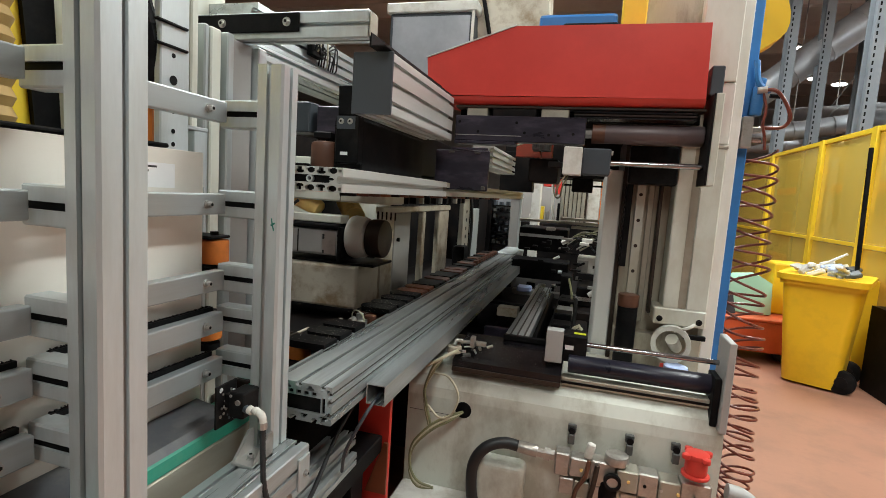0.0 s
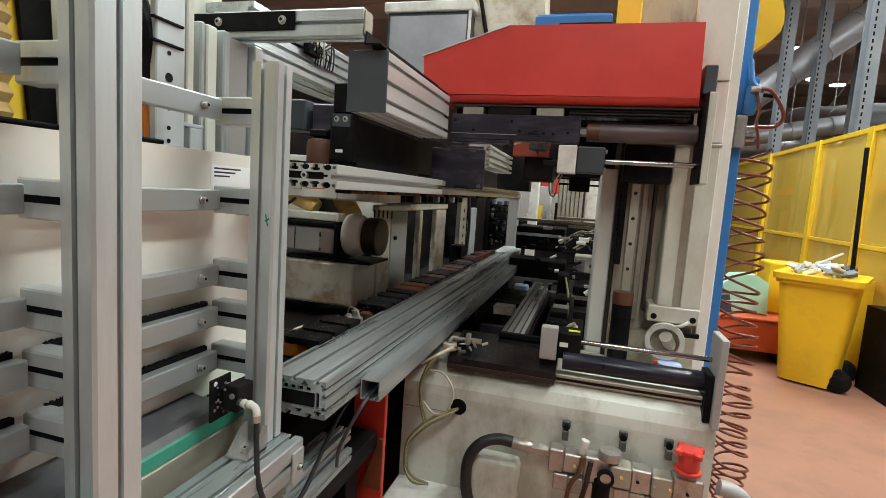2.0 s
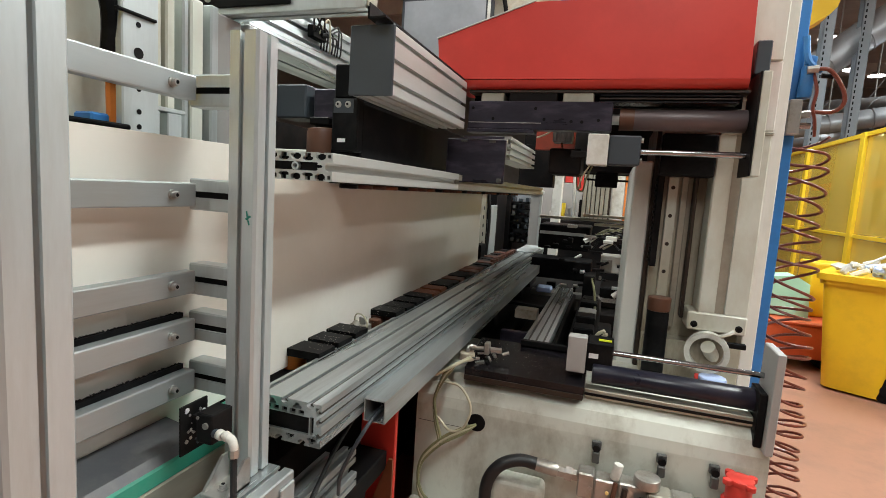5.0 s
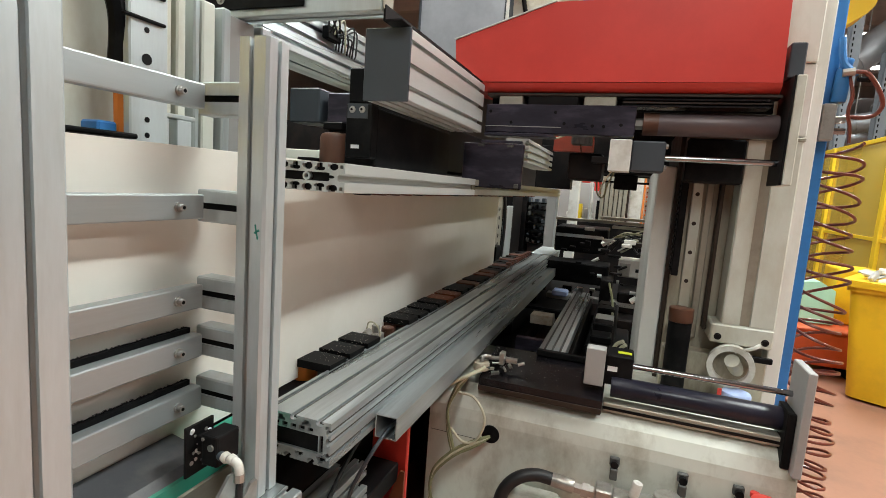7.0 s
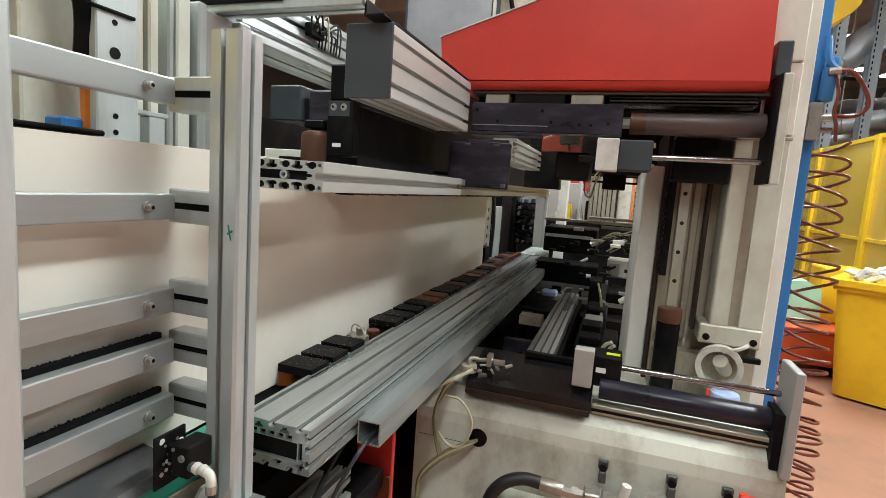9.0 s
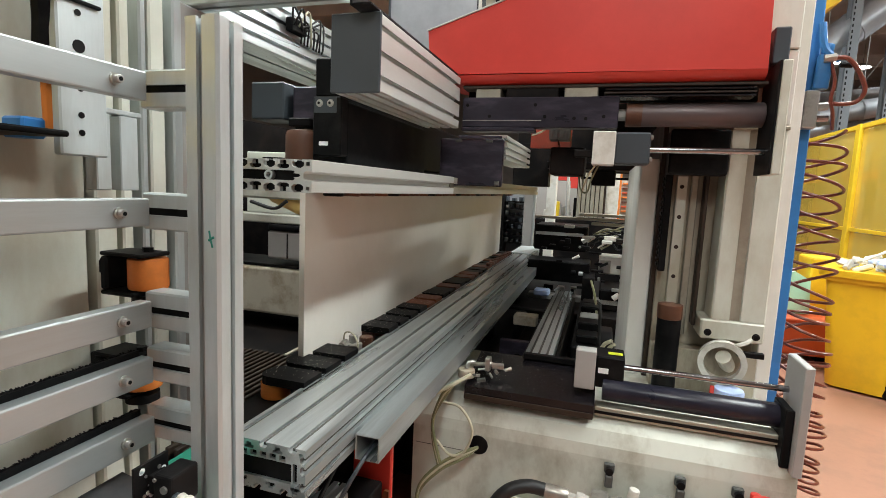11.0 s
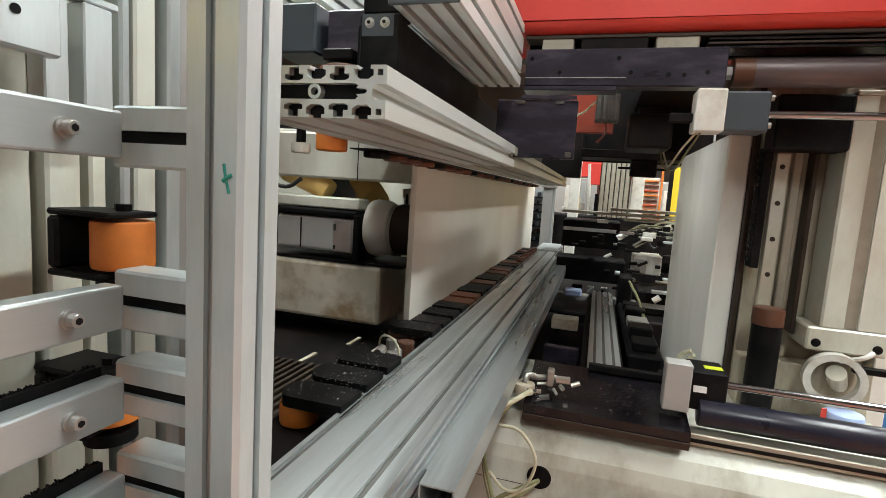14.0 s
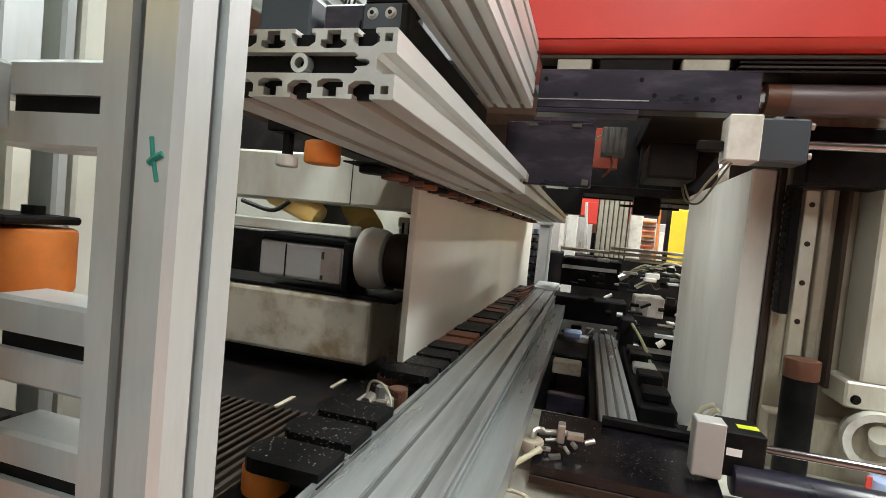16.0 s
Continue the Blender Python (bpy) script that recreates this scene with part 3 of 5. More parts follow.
# ---- moving board ----
BOARD_L, BX = 2.85, -0.80
board = thing("board", (BX, 1.035, 0.884), "tall white melamine furniture board standing on edge in the machine", "board")
part("sheet", box(BX - 0.018, BX, 1.035 - BOARD_L, 1.035, 0.884, 1.483, 0.0008), PANEL, board)
lb = part("label", box(BX + 0.0002, BX + 0.0008, 0.80, 0.952, 1.402, 1.452, 0), PAPER, board, "white paper label with faint bars")
for i in range(3):
    part("text_bar", box(BX + 0.001, BX + 0.0014, 0.81, 0.905 - 0.02 * i, 1.442 - i * 0.009, 1.446 - i * 0.009, 0), INK, lb)

# ---- upper machine: beams, cap, black gear ----
t = thing("top_beam", (-0.6, 1.8, 1.645), "silver slotted aluminium beam with slate grey end cap", "profile beam")
sec = slotted(-0.664, -0.540, 1.647, 1.823, (-0.565, -0.602, -0.64), (1.792, 1.735, 1.68), (-0.6,), (), 0.013, 0.005, 0.026, 0.02, 0.003)
part("profile", prism(sec, "y", 1.492, 2.165), ALU_CLEAN, t)
part("end_cap", box(-0.666, -0.538, 1.483, 1.4915, 1.645, 1.825, 0.003), CAPGREY, t)
part("top_strip", prism([(-0.60, 1.83), (-0.548, 1.83), (-0.548, 1.834), (-0.594, 1.834), (-0.594, 1.868), (-0.60, 1.868)], "y", 1.45, 2.16), DARK, t, "dark angle strip")
b = thing("cross_bar", (-0.85, 1.47, 1.85), "silver slotted aluminium cross bar with black joining plate", "profile beam")
sec = slotted(1.44, 1.50, 1.852, 1.93, (1.47,), (1.891,), (1.47,), (1.891,), 0.012, 0.006, 0.024, 0.016, 0.003)
part("profile", prism(sec, "x", -1.5, -0.603), ALU, b)
jp = part("joining_plate", box(-1.2, -0.82, 1.431, 1.4385, 1.87, 1.925, 0.002), BLACK, b)
for xx in (-1.085, -0.86):
    bolt("bolt", (xx, 1.431, 1.898), (0, -1, 0), 0.009, 0.009, jp)
part("end_plate", box(-0.6015, -0.597, 1.445, 1.495, 1.858, 1.925, 0.001), ALU_DULL, b)

t = thing("rear_beam", (-1.2, 2.4, 1.84), "wide slotted aluminium beam with a clamped bundle of wires", "profile beam")
sec = slotted(-1.30, -1.10, 1.85, 2.03, (-1.2,), (2.0, 1.96, 1.92, 1.88), (), (), 0.014, 0.005, 0.028, 0.026, 0.002)
part("profile", prism(sec, "y", 1.62, 3.6), ALU_Y, t)
cl = part("clamp", box(-1.099, -1.07, 1.93, 2.02, 1.94, 1.985, 0.004), BLACK, t)
rng = random.Random(5)
for i in range(8):
    part("wire", tube([(-1.07, 1.93 + 0.012 * i, 1.96), (-1.05 + rng.uniform(-0.02, 0.02), 1.9 + 0.03 * i, 1.99 + rng.uniform(-0.03, 0.03)), (-1.06, 1.97 + 0.02 * i, 1.96 + rng.uniform(-0.04, 0.02)), (-1.095, 2.02 + 0.02 * i, 1.92)], 0.0035, 6), WIRE if i == 3 else RUBBER, cl)

h = thing("pressure_head", (-0.72, 1.8, 1.475), "black pressure head with brown rubber roller under the top beam", "machine head")
part("housing", box(-0.76, -0.66, 1.56, 2.16, 1.478, 1.64, 0.006, 2), BLACK, h)
part("front_block", box(-0.735, -0.655, 1.52, 1.558, 1.50, 1.645, 0.004), BLACK, h)
part("bolt_plate", box(-0.73, -0.668, 1.5195, 1.5199, 1.605, 1.643, 0), CAPGREY, h)
fb = part("clamp_block", box(-0.735, -0.665, 1.53, 1.60, 1.6465, 1.74, 0.004), BLACK, h)
for dx in (-0.715, -0.685):
    bolt("bolt", (dx, 1.52, 1.628), (0, -1, 0), 0.0065, 0.005, h)
part("sticker", box(-0.715, -0.69, 1.5185, 1.5195, 1.525, 1.535, 0), PAPER, h)
part("roller", rod((-0.805, 1.60, 1.478), (-0.805, 1.60, 1.570), 0.052, 28, bev=0.014), BROWN, h, "brown rubber roller", True)
part("back_roller", rod((-0.856, 1.65, 1.405), (-0.856, 1.65, 1.447), 0.034, 24, bev=0.005), ORANGE, h, "orange polyurethane back roller", True)
part("back_axle", rod((-0.856, 1.65, 1.4475), (-0.856, 1.65, 1.60), 0.012, 12), DARK, h)
part("roller_cap", box(-0.84, -0.775, 1.57, 1.63, 1.578, 1.60, 0.003), DARK, h)
part("gearbox", box(-0.86, -0.77, 1.62, 1.72, 1.603, 1.69, 0.004), PURPLE, h, "dark purple-brown gearbox")
part("bracket", box(-0.98, -0.875, 1.60, 1.70, 1.60, 1.70, 0.004), CAPGREY, h, "slate grey bracket plate")
part("inner_gear", box(-0.9, -0.765, 1.75, 3.2, 1.50, 1.70, 0.006), DARK, h)

# ---- red hood and the cross slide below it ----
g = thing("red_hood", (-0.1, 2.4, 1.81), "red painted sheet metal machine hood with slanted end", "machine hood")
out = [(-0.575, 1.838), (0.4175, 1.834), (0.41, 2.106), (-0.304, 2.11), (-0.673, 1.99), (-0.66, 1.85)]
part("shell", prism(out, "y", 2.18, 2.62), RED, g)
part("lower_lip", prism([(2.1795, 1.8335), (2.183, 1.822), (2.193, 1.812), (2.21, 1.806), (2.62, 1.806), (2.62, 1.8335)], "x", -0.553, 0.418), RED, g, "", True)
part("edge_trim", prism([(-0.675, 1.991), (-0.304, 2.1115), (-0.304, 2.1155), (-0.677, 1.995)], "y", 2.176, 2.62), WHITE, g, "pale edge trim")

q = thing("cross_slide", (-0.05, 2.25, 1.52), "blackened steel cross slide with cylinder, rod and white valve block", "machine slide")
r1 = part("rail_bar", box(-0.531, 0.0, 2.18, 2.24, 1.654, 1.757, 0.003), PURPLE, q)
for x, z in ((-0.513, 1.73), (-0.432, 1.691), (-0.273, 1.73), (-0.239, 1.691), (-0.141, 1.685), (-0.103, 1.684), (-0.046, 1.691)):
    part("screw_hole", rod((x, 2.1795, z), (x, 2.178, z), 0.006, 10), BLACK, r1)
part("rail_step", box(-0.531, -0.272, 2.171, 2.24, 1.640, 1.6525, 0.002), PURPLE, q)
part("rail_line", box(-0.530, -0.25, 2.1775, 2.1795, 1.676, 1.6785, 0), STEEL, q, "bright scratched edge line")
# dark sheet added behind the carriages, making the gaps between them look shaded
part("dark_gap_backing", box(-0.54, 0.425, 2.29, 2.31, 1.755, 1.804, 0.001), DARK, q)
for x0, x1 in ((-0.49, -0.40), (-0.38, -0.20), (-0.18, -0.07)):
    part("carriage", box(x0, x1, 2.2, 2.28, 1.757, 1.79, 0.003), ALU_DULL if x0 != -0.38 else DARK, q)
part("guide_rail", box(-0.54, 0.43, 2.205, 2.27, 1.792, 1.803, 0.002), DARKBROWN, q)
for z in (1.758, 1.769, 1.780):
    part("slide_bar", box(-0.05, 0.40, 2.2, 2.28, z, z + 0.006, 0.001), OILY if z != 1.769 else DARKBROWN, q)
part("cylinder", rod((0.03, 2.25, 1.706), (0.436, 2.25, 1.706), 0.039, 28, bev=0.004), MAUVE, q, "purple-brown worn cylinder", True)
part("cylinder_end", rod((0.025, 2.25, 1.706), (0.075, 2.25, 1.706), 0.0395, 28), BROWN, q, "rust brown cylinder end", True)
part("cylinder_nut", rod((-0.01, 2.25, 1.706), (0.024, 2.25, 1.706), 0.02, 6), STEEL, q)
part("valve_block", box(-0.072, -0.002, 2.12, 2.2, 1.53, 1.638, 0.003), WHITE, q, "pale grey valve block")
part("valve_body", box(-0.0015, 0.105, 2.15, 2.23, 1.535, 1.638, 0.005), CAPGREY, q, "slate grey valve body")
for z in (1.553, 1.622):
    part("screw", rod((0.105, 2.16, z), (0.112, 2.16, z), 0.008, 10), STEEL, q)
part("rod", rod((0.105, 2.2, 1.587), (0.44, 2.2, 1.587), 0.0105, 16), CHROME, q, "polished steel rod", True)
ep = part("end_plate", box(0.438, 0.445, 2.14, 2.30, 1.517, 1.85, 0.002), DARK, q)
part("end_cover", box(0.4455, 0.472, 2.14, 2.30, 1.517, 1.85, 0.003), CREAM_CLEAN, q, "pale painted end cover")
part("end_block", box(0.43, 0.475, 2.2, 2.30, 1.852, 1.96, 0.004), CAPGREY, q)
part("plate_lip", box(-0.53, -0.375, 2.138, 2.1495, 1.6105, 1.620, 0.001), PURPLE, q)
part("purple_plate", box(-0.60, -0.37, 2.15, 2.172, 1.445, 1.61, 0.004), PURPLE, q, "mottled purple steel plate")
for x in (-0.53, -0.42):
    part("plate_bolt", box(x - 0.012, x + 0.012, 2.143, 2.1495, 1.597, 1.606, 0.001), DULLGREY, q)
part("plate_foot", box(-0.395, -0.378, 2.142, 2.1495, 1.449, 1.465, 0.002), DULLGREY, q)
part("lower_beam", box(-0.70, -0.43, 4.30, 4.45, 1.476, 1.80, 0.004), DARK, q)
part("side_gear", box(-0.225, -0.10, 2.30, 2.5, 1.50, 1.60, 0.008, 2), DARK, q)
part("slide_arm", box(-0.13, -0.073, 2.15, 2.17, 1.555, 1.58, 0.003), DARK, q)
# added dark sheet hides the far hall and keeps the opening's top dark
part("dark_far_backing", box(-0.70, 0.40, 4.46, 4.5, 1.60, 2.3, 0.003), DARK, q)
part("slotted_block", prism(slotted(-0.62, -0.50, 1.585, 1.705, (), (1.605, 1.642, 1.68), (), (), 0.014, 0.005, 0.026, 0.02, 0.002), "y", 2.9, 3.75), ALU_CLEAN, q)
part("red_box", box(-0.51, -0.25, 3.80, 3.85, 1.72, 1.948, 0.004), DULLRED, q, "red sheet metal cover")
part("ribbed_block", prism(slotted(-0.35, -0.235, 1.735, 1.87, (), (), (), (), ch=0.004), "y", 3.4, 3.5), DULLGREY, q)
for i in range(4):
    part("rib", box(-0.345 + 0.028 * i, -0.328 + 0.028 * i, 3.39, 3.3985, 1.74, 1.865, 0.002), DULLGREY, q)
part("thin_cable", tube([(-0.50, 3.78, 1.80), (-0.42, 3.7, 1.82), (-0.37, 3.6, 1.85), (-0.33, 3.52, 1.86)], 0.006, 8), WIRE, q, "", True)
part("red_hose", tube([(-0.30, 3.45, 1.734), (-0.29, 3.43, 1.70), (-0.30, 3.42, 1.66), (-0.33, 3.45, 1.63)], 0.006, 8), COIL, q, "red-brown hose", True)
part("cable", tube([(-0.06, 2.16, 1.53), (-0.085, 2.2, 1.49), (-0.10, 2.3, 1.45), (-0.10, 2.38, 1.46), (-0.11, 2.42, 1.505)], 0.003, 8), WIRE, q, "", True)
part("cable", tube([(-0.05, 2.16, 1.53), (-0.07, 2.2, 1.485), (-0.085, 2.3, 1.44), (-0.11, 2.36, 1.45), (-0.12, 2.40, 1.505)], 0.003, 8), WIRE_G, q, "", True)

# ---- upright machine column ----
m = thing("machine_column", (0.3, 2.6, 0.0), "pale painted machine column with linear guide and slotted upright cover", "machine column")
part("back_plate", box(0.20, 0.5665, 2.56, 2.60, 0.3, 2.35, 0.004), CREAM_OILY, m)
sec = slotted(0.385, 0.562, 2.42, 2.555, (0.463,), (), (), (), 0.036, 0.008, 0.038, 0.013, 0.006)
part("upright_cover", prism(sec, "z", 1.0, 1.68), CREAM_CLEAN, m)
part("cover_strip", box(0.447, 0.479, 2.4275, 2.4285, 1.0, 1.68, 0), ALU_DULL, m)
part("cover_cap", box(0.39, 0.565, 2.415, 2.556, 1.681, 1.695, 0.003), ALU_DULL, m)
fb = part("foot_block", box(0.352, 0.562, 2.415, 2.558, 0.925, 0.998, 0.006), CREAM_CLEAN, m)
for x in (0.378, 0.535):
    bolt("bolt", (x, 2.415, 0.95), (0, -1, 0), 0.009, 0.006, fb, DARK)
part("side_wall", box(0.567, 0.616, 2.49, 2.70, 0.35, 2.4, 0.004), WHITEPAINT, m, "white painted side wall")
gr = part("guide_rail", box(0.241, 0.279, 2.53, 2.558, 0.95, 1.52, 0.002), CREAM_CLEAN, m, "pale linear guide rail")
for i in range(5):
    part("rail_hole", rod((0.259, 2.5295, 1.478 - i * 0.116), (0.259, 2.5285, 1.478 - i * 0.116), 0.008, 12), DARKBROWN, gr)
part("rail_channel", box(0.292, 0.318, 2.535, 2.558, 0.9, 1.6, 0.003), ALU_DULL, m)
part("rail_edge", box(0.335, 0.348, 2.5, 2.558, 0.95, 1.62, 0.002), DARKBROWN, m)
part("black_gear", box(0.19, 0.384, 2.40, 2.5, 1.52, 1.68, 0.006), BLACK, m)
part("rack", box(0.196, 0.222, 2.50, 2.558, 1.15, 1.535, 0.003), BLACK, m, "black toothed rack")
part("left_post", box(0.109, 0.180, 2.59, 3.62, 0.45, 1.585, 0.006), WHITEPAINT, m)
part("inner_plate", box(0.181, 0.1985, 2.57, 3.2, 0.3, 1.75, 0.002), DARKBROWN, m, "rusty inner plate")
part("lower_plate", box(0.20, 0.5665, 2.48, 2.558, 0.3, 0.86, 0.004), CREAM_OILY, m)
part("top_block", box(0.42, 0.565, 2.42, 2.5, 1.95, 2.4, 0.004), CREAM_CLEAN, m)
part("front_wall", box(0.486, 0.566, 2.425, 2.489, 1.70, 1.947, 0.004), WHITEPAINT, m)
for i in range(16):
    part("rack_tooth", box(0.190, 0.1955, 2.51, 2.55, 1.17 + i * 0.022, 1.181 + i * 0.022, 0), BLACK, m)

solo("blue_post", box(0.618, 0.668, 2.56, 2.68, 0.0, 2.5, 0.004), BLUE, "blue painted steel post beside the machine column", "post")
p = thing("air_fitting", (0.69, 2.54, 1.75), "blue pneumatic unit with brass fitting on the post", "air fitting")
part("block", box(0.625, 0.668, 2.51, 2.5585, 1.70, 1.83, 0.004), FITTING, p, "worn brass block")
part("body", rod((0.672, 2.535, 1.835), (0.678, 2.535, 1.955), 0.024, 20, bev=0.008), BLUE, p, "blue regulator body", True)
part("bonnet", rod((0.678, 2.535, 1.956), (0.684, 2.535, 1.99), 0.019, 16, bev=0.006), BLUE, p, "", True)
part("yoke", tube([(0.655, 2.53, 2.06), (0.665, 2.52, 1.98), (0.69, 2.515, 1.945), (0.715, 2.52, 1.935)], 0.012, 8), BLUE, p, "", True)
part("coupling", rod((0.665, 2.51, 1.935), (0.70, 2.505, 1.938), 0.014, 8), FITTING, p)
part("ferrule", rod((0.715, 2.515, 1.915), (0.752, 2.515, 1.912), 0.009, 10), BLACK, p)
part("hose", tube([(0.70, 2.505, 1.938), (0.735, 2.50, 1.93), (0.775, 2.51, 1.885), (0.80, 2.52, 1.83), (0.785, 2.53, 1.795), (0.745, 2.53, 1.785), (0.70, 2.54, 1.79)], 0.0075, 10), COIL, p, "red-brown hose", True)
part("side_hose", tube([(0.69, 2.52, 1.93), (0.705, 2.51, 1.86), (0.70, 2.51, 1.80), (0.715, 2.52, 1.75), (0.73, 2.55, 1.70)], 0.006, 8), COIL, p, "", True)
part("valve", rod((0.668, 2.53, 1.735), (0.705, 2.53, 1.735), 0.011, 12), CHROME, p)
part("valve_nut", rod((0.668, 2.53, 1.775), (0.70, 2.53, 1.778), 0.014, 6), FITTING, p)

# coiled hose
co = thing("coil_hose", (0.8, 2.66, 0.02), "red-brown coiled twin air hose hanging down to the floor", "air hose")
for strand in (0, 1):
    pts = []
    turns, per = 15, 22
    for i in range(turns * per + 1):
        f = i / (turns * per)
        zz = 1.71 - 1.67 * (1.32 * f - 0.32 * f * f + 0.006 * math.sin(f * 23 + strand) + 0.004 * math.sin(f * 47))
        a = 2 * math.pi * i / per + strand * 2.7
        rr = 0.092 - 0.022 * f + 0.006 * math.sin(f * 61 + 2 * strand)
        cx = 0.722 + 0.105 * f + 0.010 * math.sin(f * 33)
        tilt = 0.016 * (1 - 0.5 * f) * math.sin(f * 31 + 1.3 * strand)
        pts.append((cx + rr * math.cos(a), 2.66 + rr * math.sin(a), max(0.012, zz + tilt * math.cos(a))))
    part("strand", tube(pts, 0.006, 7, 0), COIL, co, "", True)

yp = thing("yellow_cover", (0.8, 2.9, 2.2), "yellow rounded plastic cover above the hose", "cover")
part("shell", prism([(0.69, 2.62), (0.74, 2.58), (0.79, 2.51), (0.825, 2.43), (0.845, 2.36), (0.848, 2.31), (0.838, 2.27), (0.815, 2.24), (0.77, 2.21), (0.73, 2.18), (0.69, 2.17)], "y", 2.85, 3.0), BIN, yp, "", True)
part("bracket", box(0.65, 0.70, 2.681, 2.849, 2.36, 2.42, 0.004), STEELPAINT, yp)

# ---- cream base with pneumatic manifold ----
b = thing("machine_base", (0.0, 2.3, 0.0), "cream cast machine base with rounded top edge, oil stained", "machine base")
prof = [(2.04, 0.0), (2.04, 0.58), (2.045, 0.62), (2.065, 0.665), (2.11, 0.70), (2.6, 0.70), (2.6, 0.0)]
part("casting", prism(prof, "x", -0.62, 0.585), CASTING, b)
part("seam", box(-0.61, -0.40, 2.0385, 2.0395, 0.5125, 0.5145, 0), DULLGREY, b)
part("cable_hole", rod((-0.377, 2.041, 0.545), (-0.377, 2.037, 0.545), 0.034, 24), BLACK, b)
part("foot", box(-0.66, 0.62, 2.0, 2.5, 0.0, 0.06, 0.01), CREAM, b)
part("side_box", box(-0.30, -0.10, 1.945, 2.036, 0.1, 0.40, 0.035, 4), CASTING, b)
part("ledge", box(-0.62, -0.30, 1.82, 2.035, 0.17, 0.20, 0.006), WHITE, b, "pale ledge plate")
for i, (mat_, dz) in enumerate(((WIRE_G, 0), (WIRE, 0.012), (WIRE_G, 0.022))):
    part("cable", tube([(-0.377, 2.03, 0.54), (-0.42, 1.98, 0.515 + dz), (-0.49, 1.96, 0.47 + dz), (-0.56, 1.96, 0.38 + dz), (-0.565, 1.95, 0.29 + dz), (-0.53, 1.95, 0.23 + dz), (-0.46, 1.95, 0.235)], 0.006, 8), mat_, b, "", True)
    part("cable", tube([(-0.49, 1.96, 0.47 + dz), (-0.52, 1.97, 0.56 + dz), (-0.53, 1.985, 0.64), (-0.50, 1.99, 0.71 + dz), (-0.47, 2.0, 0.76)], 0.006, 8), mat_, b, "", True)
part("cable", tube([(-0.50, 1.99, 0.70), (-0.43, 1.97, 0.70), (-0.385, 1.965, 0.63), (-0.41, 1.965, 0.55), (-0.46, 1.965, 0.53), (-0.51, 1.97, 0.57)], 0.0045, 8), WIRE, b, "", True)

mf = thing("air_manifold", (0.25, 1.95, 0.4), "nickel air manifold with black hose, gauge and red knob", "air manifold")
part("hose", tube([(-0.12, 1.965, 0.475), (-0.19, 1.95, 0.485), (-0.25, 1.93, 0.465), (-0.29, 1.92, 0.41), (-0.30, 1.92, 0.33), (-0.28, 1.92, 0.22), (-0.2, 1.93, 0.1), (-0.1, 1.95, 0.03)], 0.022, 14), RUBBER, mf, "thick black rubber hose", True)
part("ferrule", rod((-0.135, 1.963, 0.477), (-0.06, 1.965, 0.47), 0.024, 16, bev=0.003), FITTING, mf, "", True)
for x0, x1, r in ((-0.06, -0.035, 0.018), (-0.035, -0.012, 0.026), (-0.012, 0.008, 0.02)):
    part("nut", rod((x0, 1.965, 0.468), (x1, 1.965, 0.466), r, 6), FITTING, mf)
x = 0.008
for wdt, hh, mt in ((0.055, 0.055, FITTING), (0.075, 0.045, FITTING), (0.09, 0.06, FITTING), (0.075, 0.05, ALU_DULL), (0.07, 0.055, FITTING), (0.07, 0.05, ALU_DULL), (0.10, 0.07, FITTING)):
    sl = -0.06 * (x - 0.008)
    part("module", box(x, x + wdt - 0.001, 1.925 + 0.01 * (mt is FITTING), 2.0, 0.463 - hh + sl, 0.463 + hh * 0.6 + sl, 0.005), mt, mf)
    x += wdt
for i in range(9):
    x0 = 0.03 + 0.055 * i
    part("lower_module", box(x0, x0 + 0.0545, 1.945, 2.0, 0.335 - 0.003 * i, 0.398 - 0.003 * i, 0.004), (FITTING, ALU_DULL)[i % 2], mf)
    part("screw", rod((x0 + 0.02, 1.926, 0.455 - 0.003 * i), (x0 + 0.02, 1.921, 0.455 - 0.003 * i), 0.006, 8), (STEEL, BRASS, DARK)[i % 3], mf)
part("gauge", rod((0.225, 1.955, 0.49), (0.225, 1.955, 0.525), 0.042, 24, bev=0.006), FITTING, mf, "round silver gauge", True)
part("breather", rod((0.125, 1.955, 0.49), (0.135, 1.955, 0.545), 0.016, 14, bev=0.004), WHITE, mf, "white elbow fitting", True)
part("bowl", rod((0.205, 1.95, 0.3), (0.205, 1.95, 0.42), 0.032, 18, bev=0.008), DARK, mf, "", True)
part("tube", tube([(0.13, 1.93, 0.49), (0.12, 1.92, 0.43), (0.09, 1.92, 0.36), (0.08, 1.92, 0.2)], 0.008, 8), BROWN, mf, "", True)
part("knob", rod((0.485, 1.945, 0.517), (0.485, 1.945, 0.575), 0.037, 18, bev=0.004), RED, mf, "red plastic knob", True)
bm = rod((0.485, 1.945, 0.572), (0.485, 1.945, 0.590), 0.040, 20, bev=0.004)
for a in range(4):
    ca, sa = math.cos(0.5 + a * math.pi / 2), math.sin(0.5 + a * math.pi / 2)
    rod((0.485 + 0.044 * ca, 1.945 + 0.044 * sa, 0.5725), (0.485 + 0.044 * ca, 1.945 + 0.044 * sa, 0.5895), 0.014, 12, bev=0.003, bm=bm)
part("knob_rim", bm, RED, mf, "red plastic four-lobed grip", True)
part("knob_base", rod((0.485, 1.945, 0.505), (0.485, 1.945, 0.5165), 0.047, 16, bev=0.004), RED, mf, "red plastic knob collar", True)
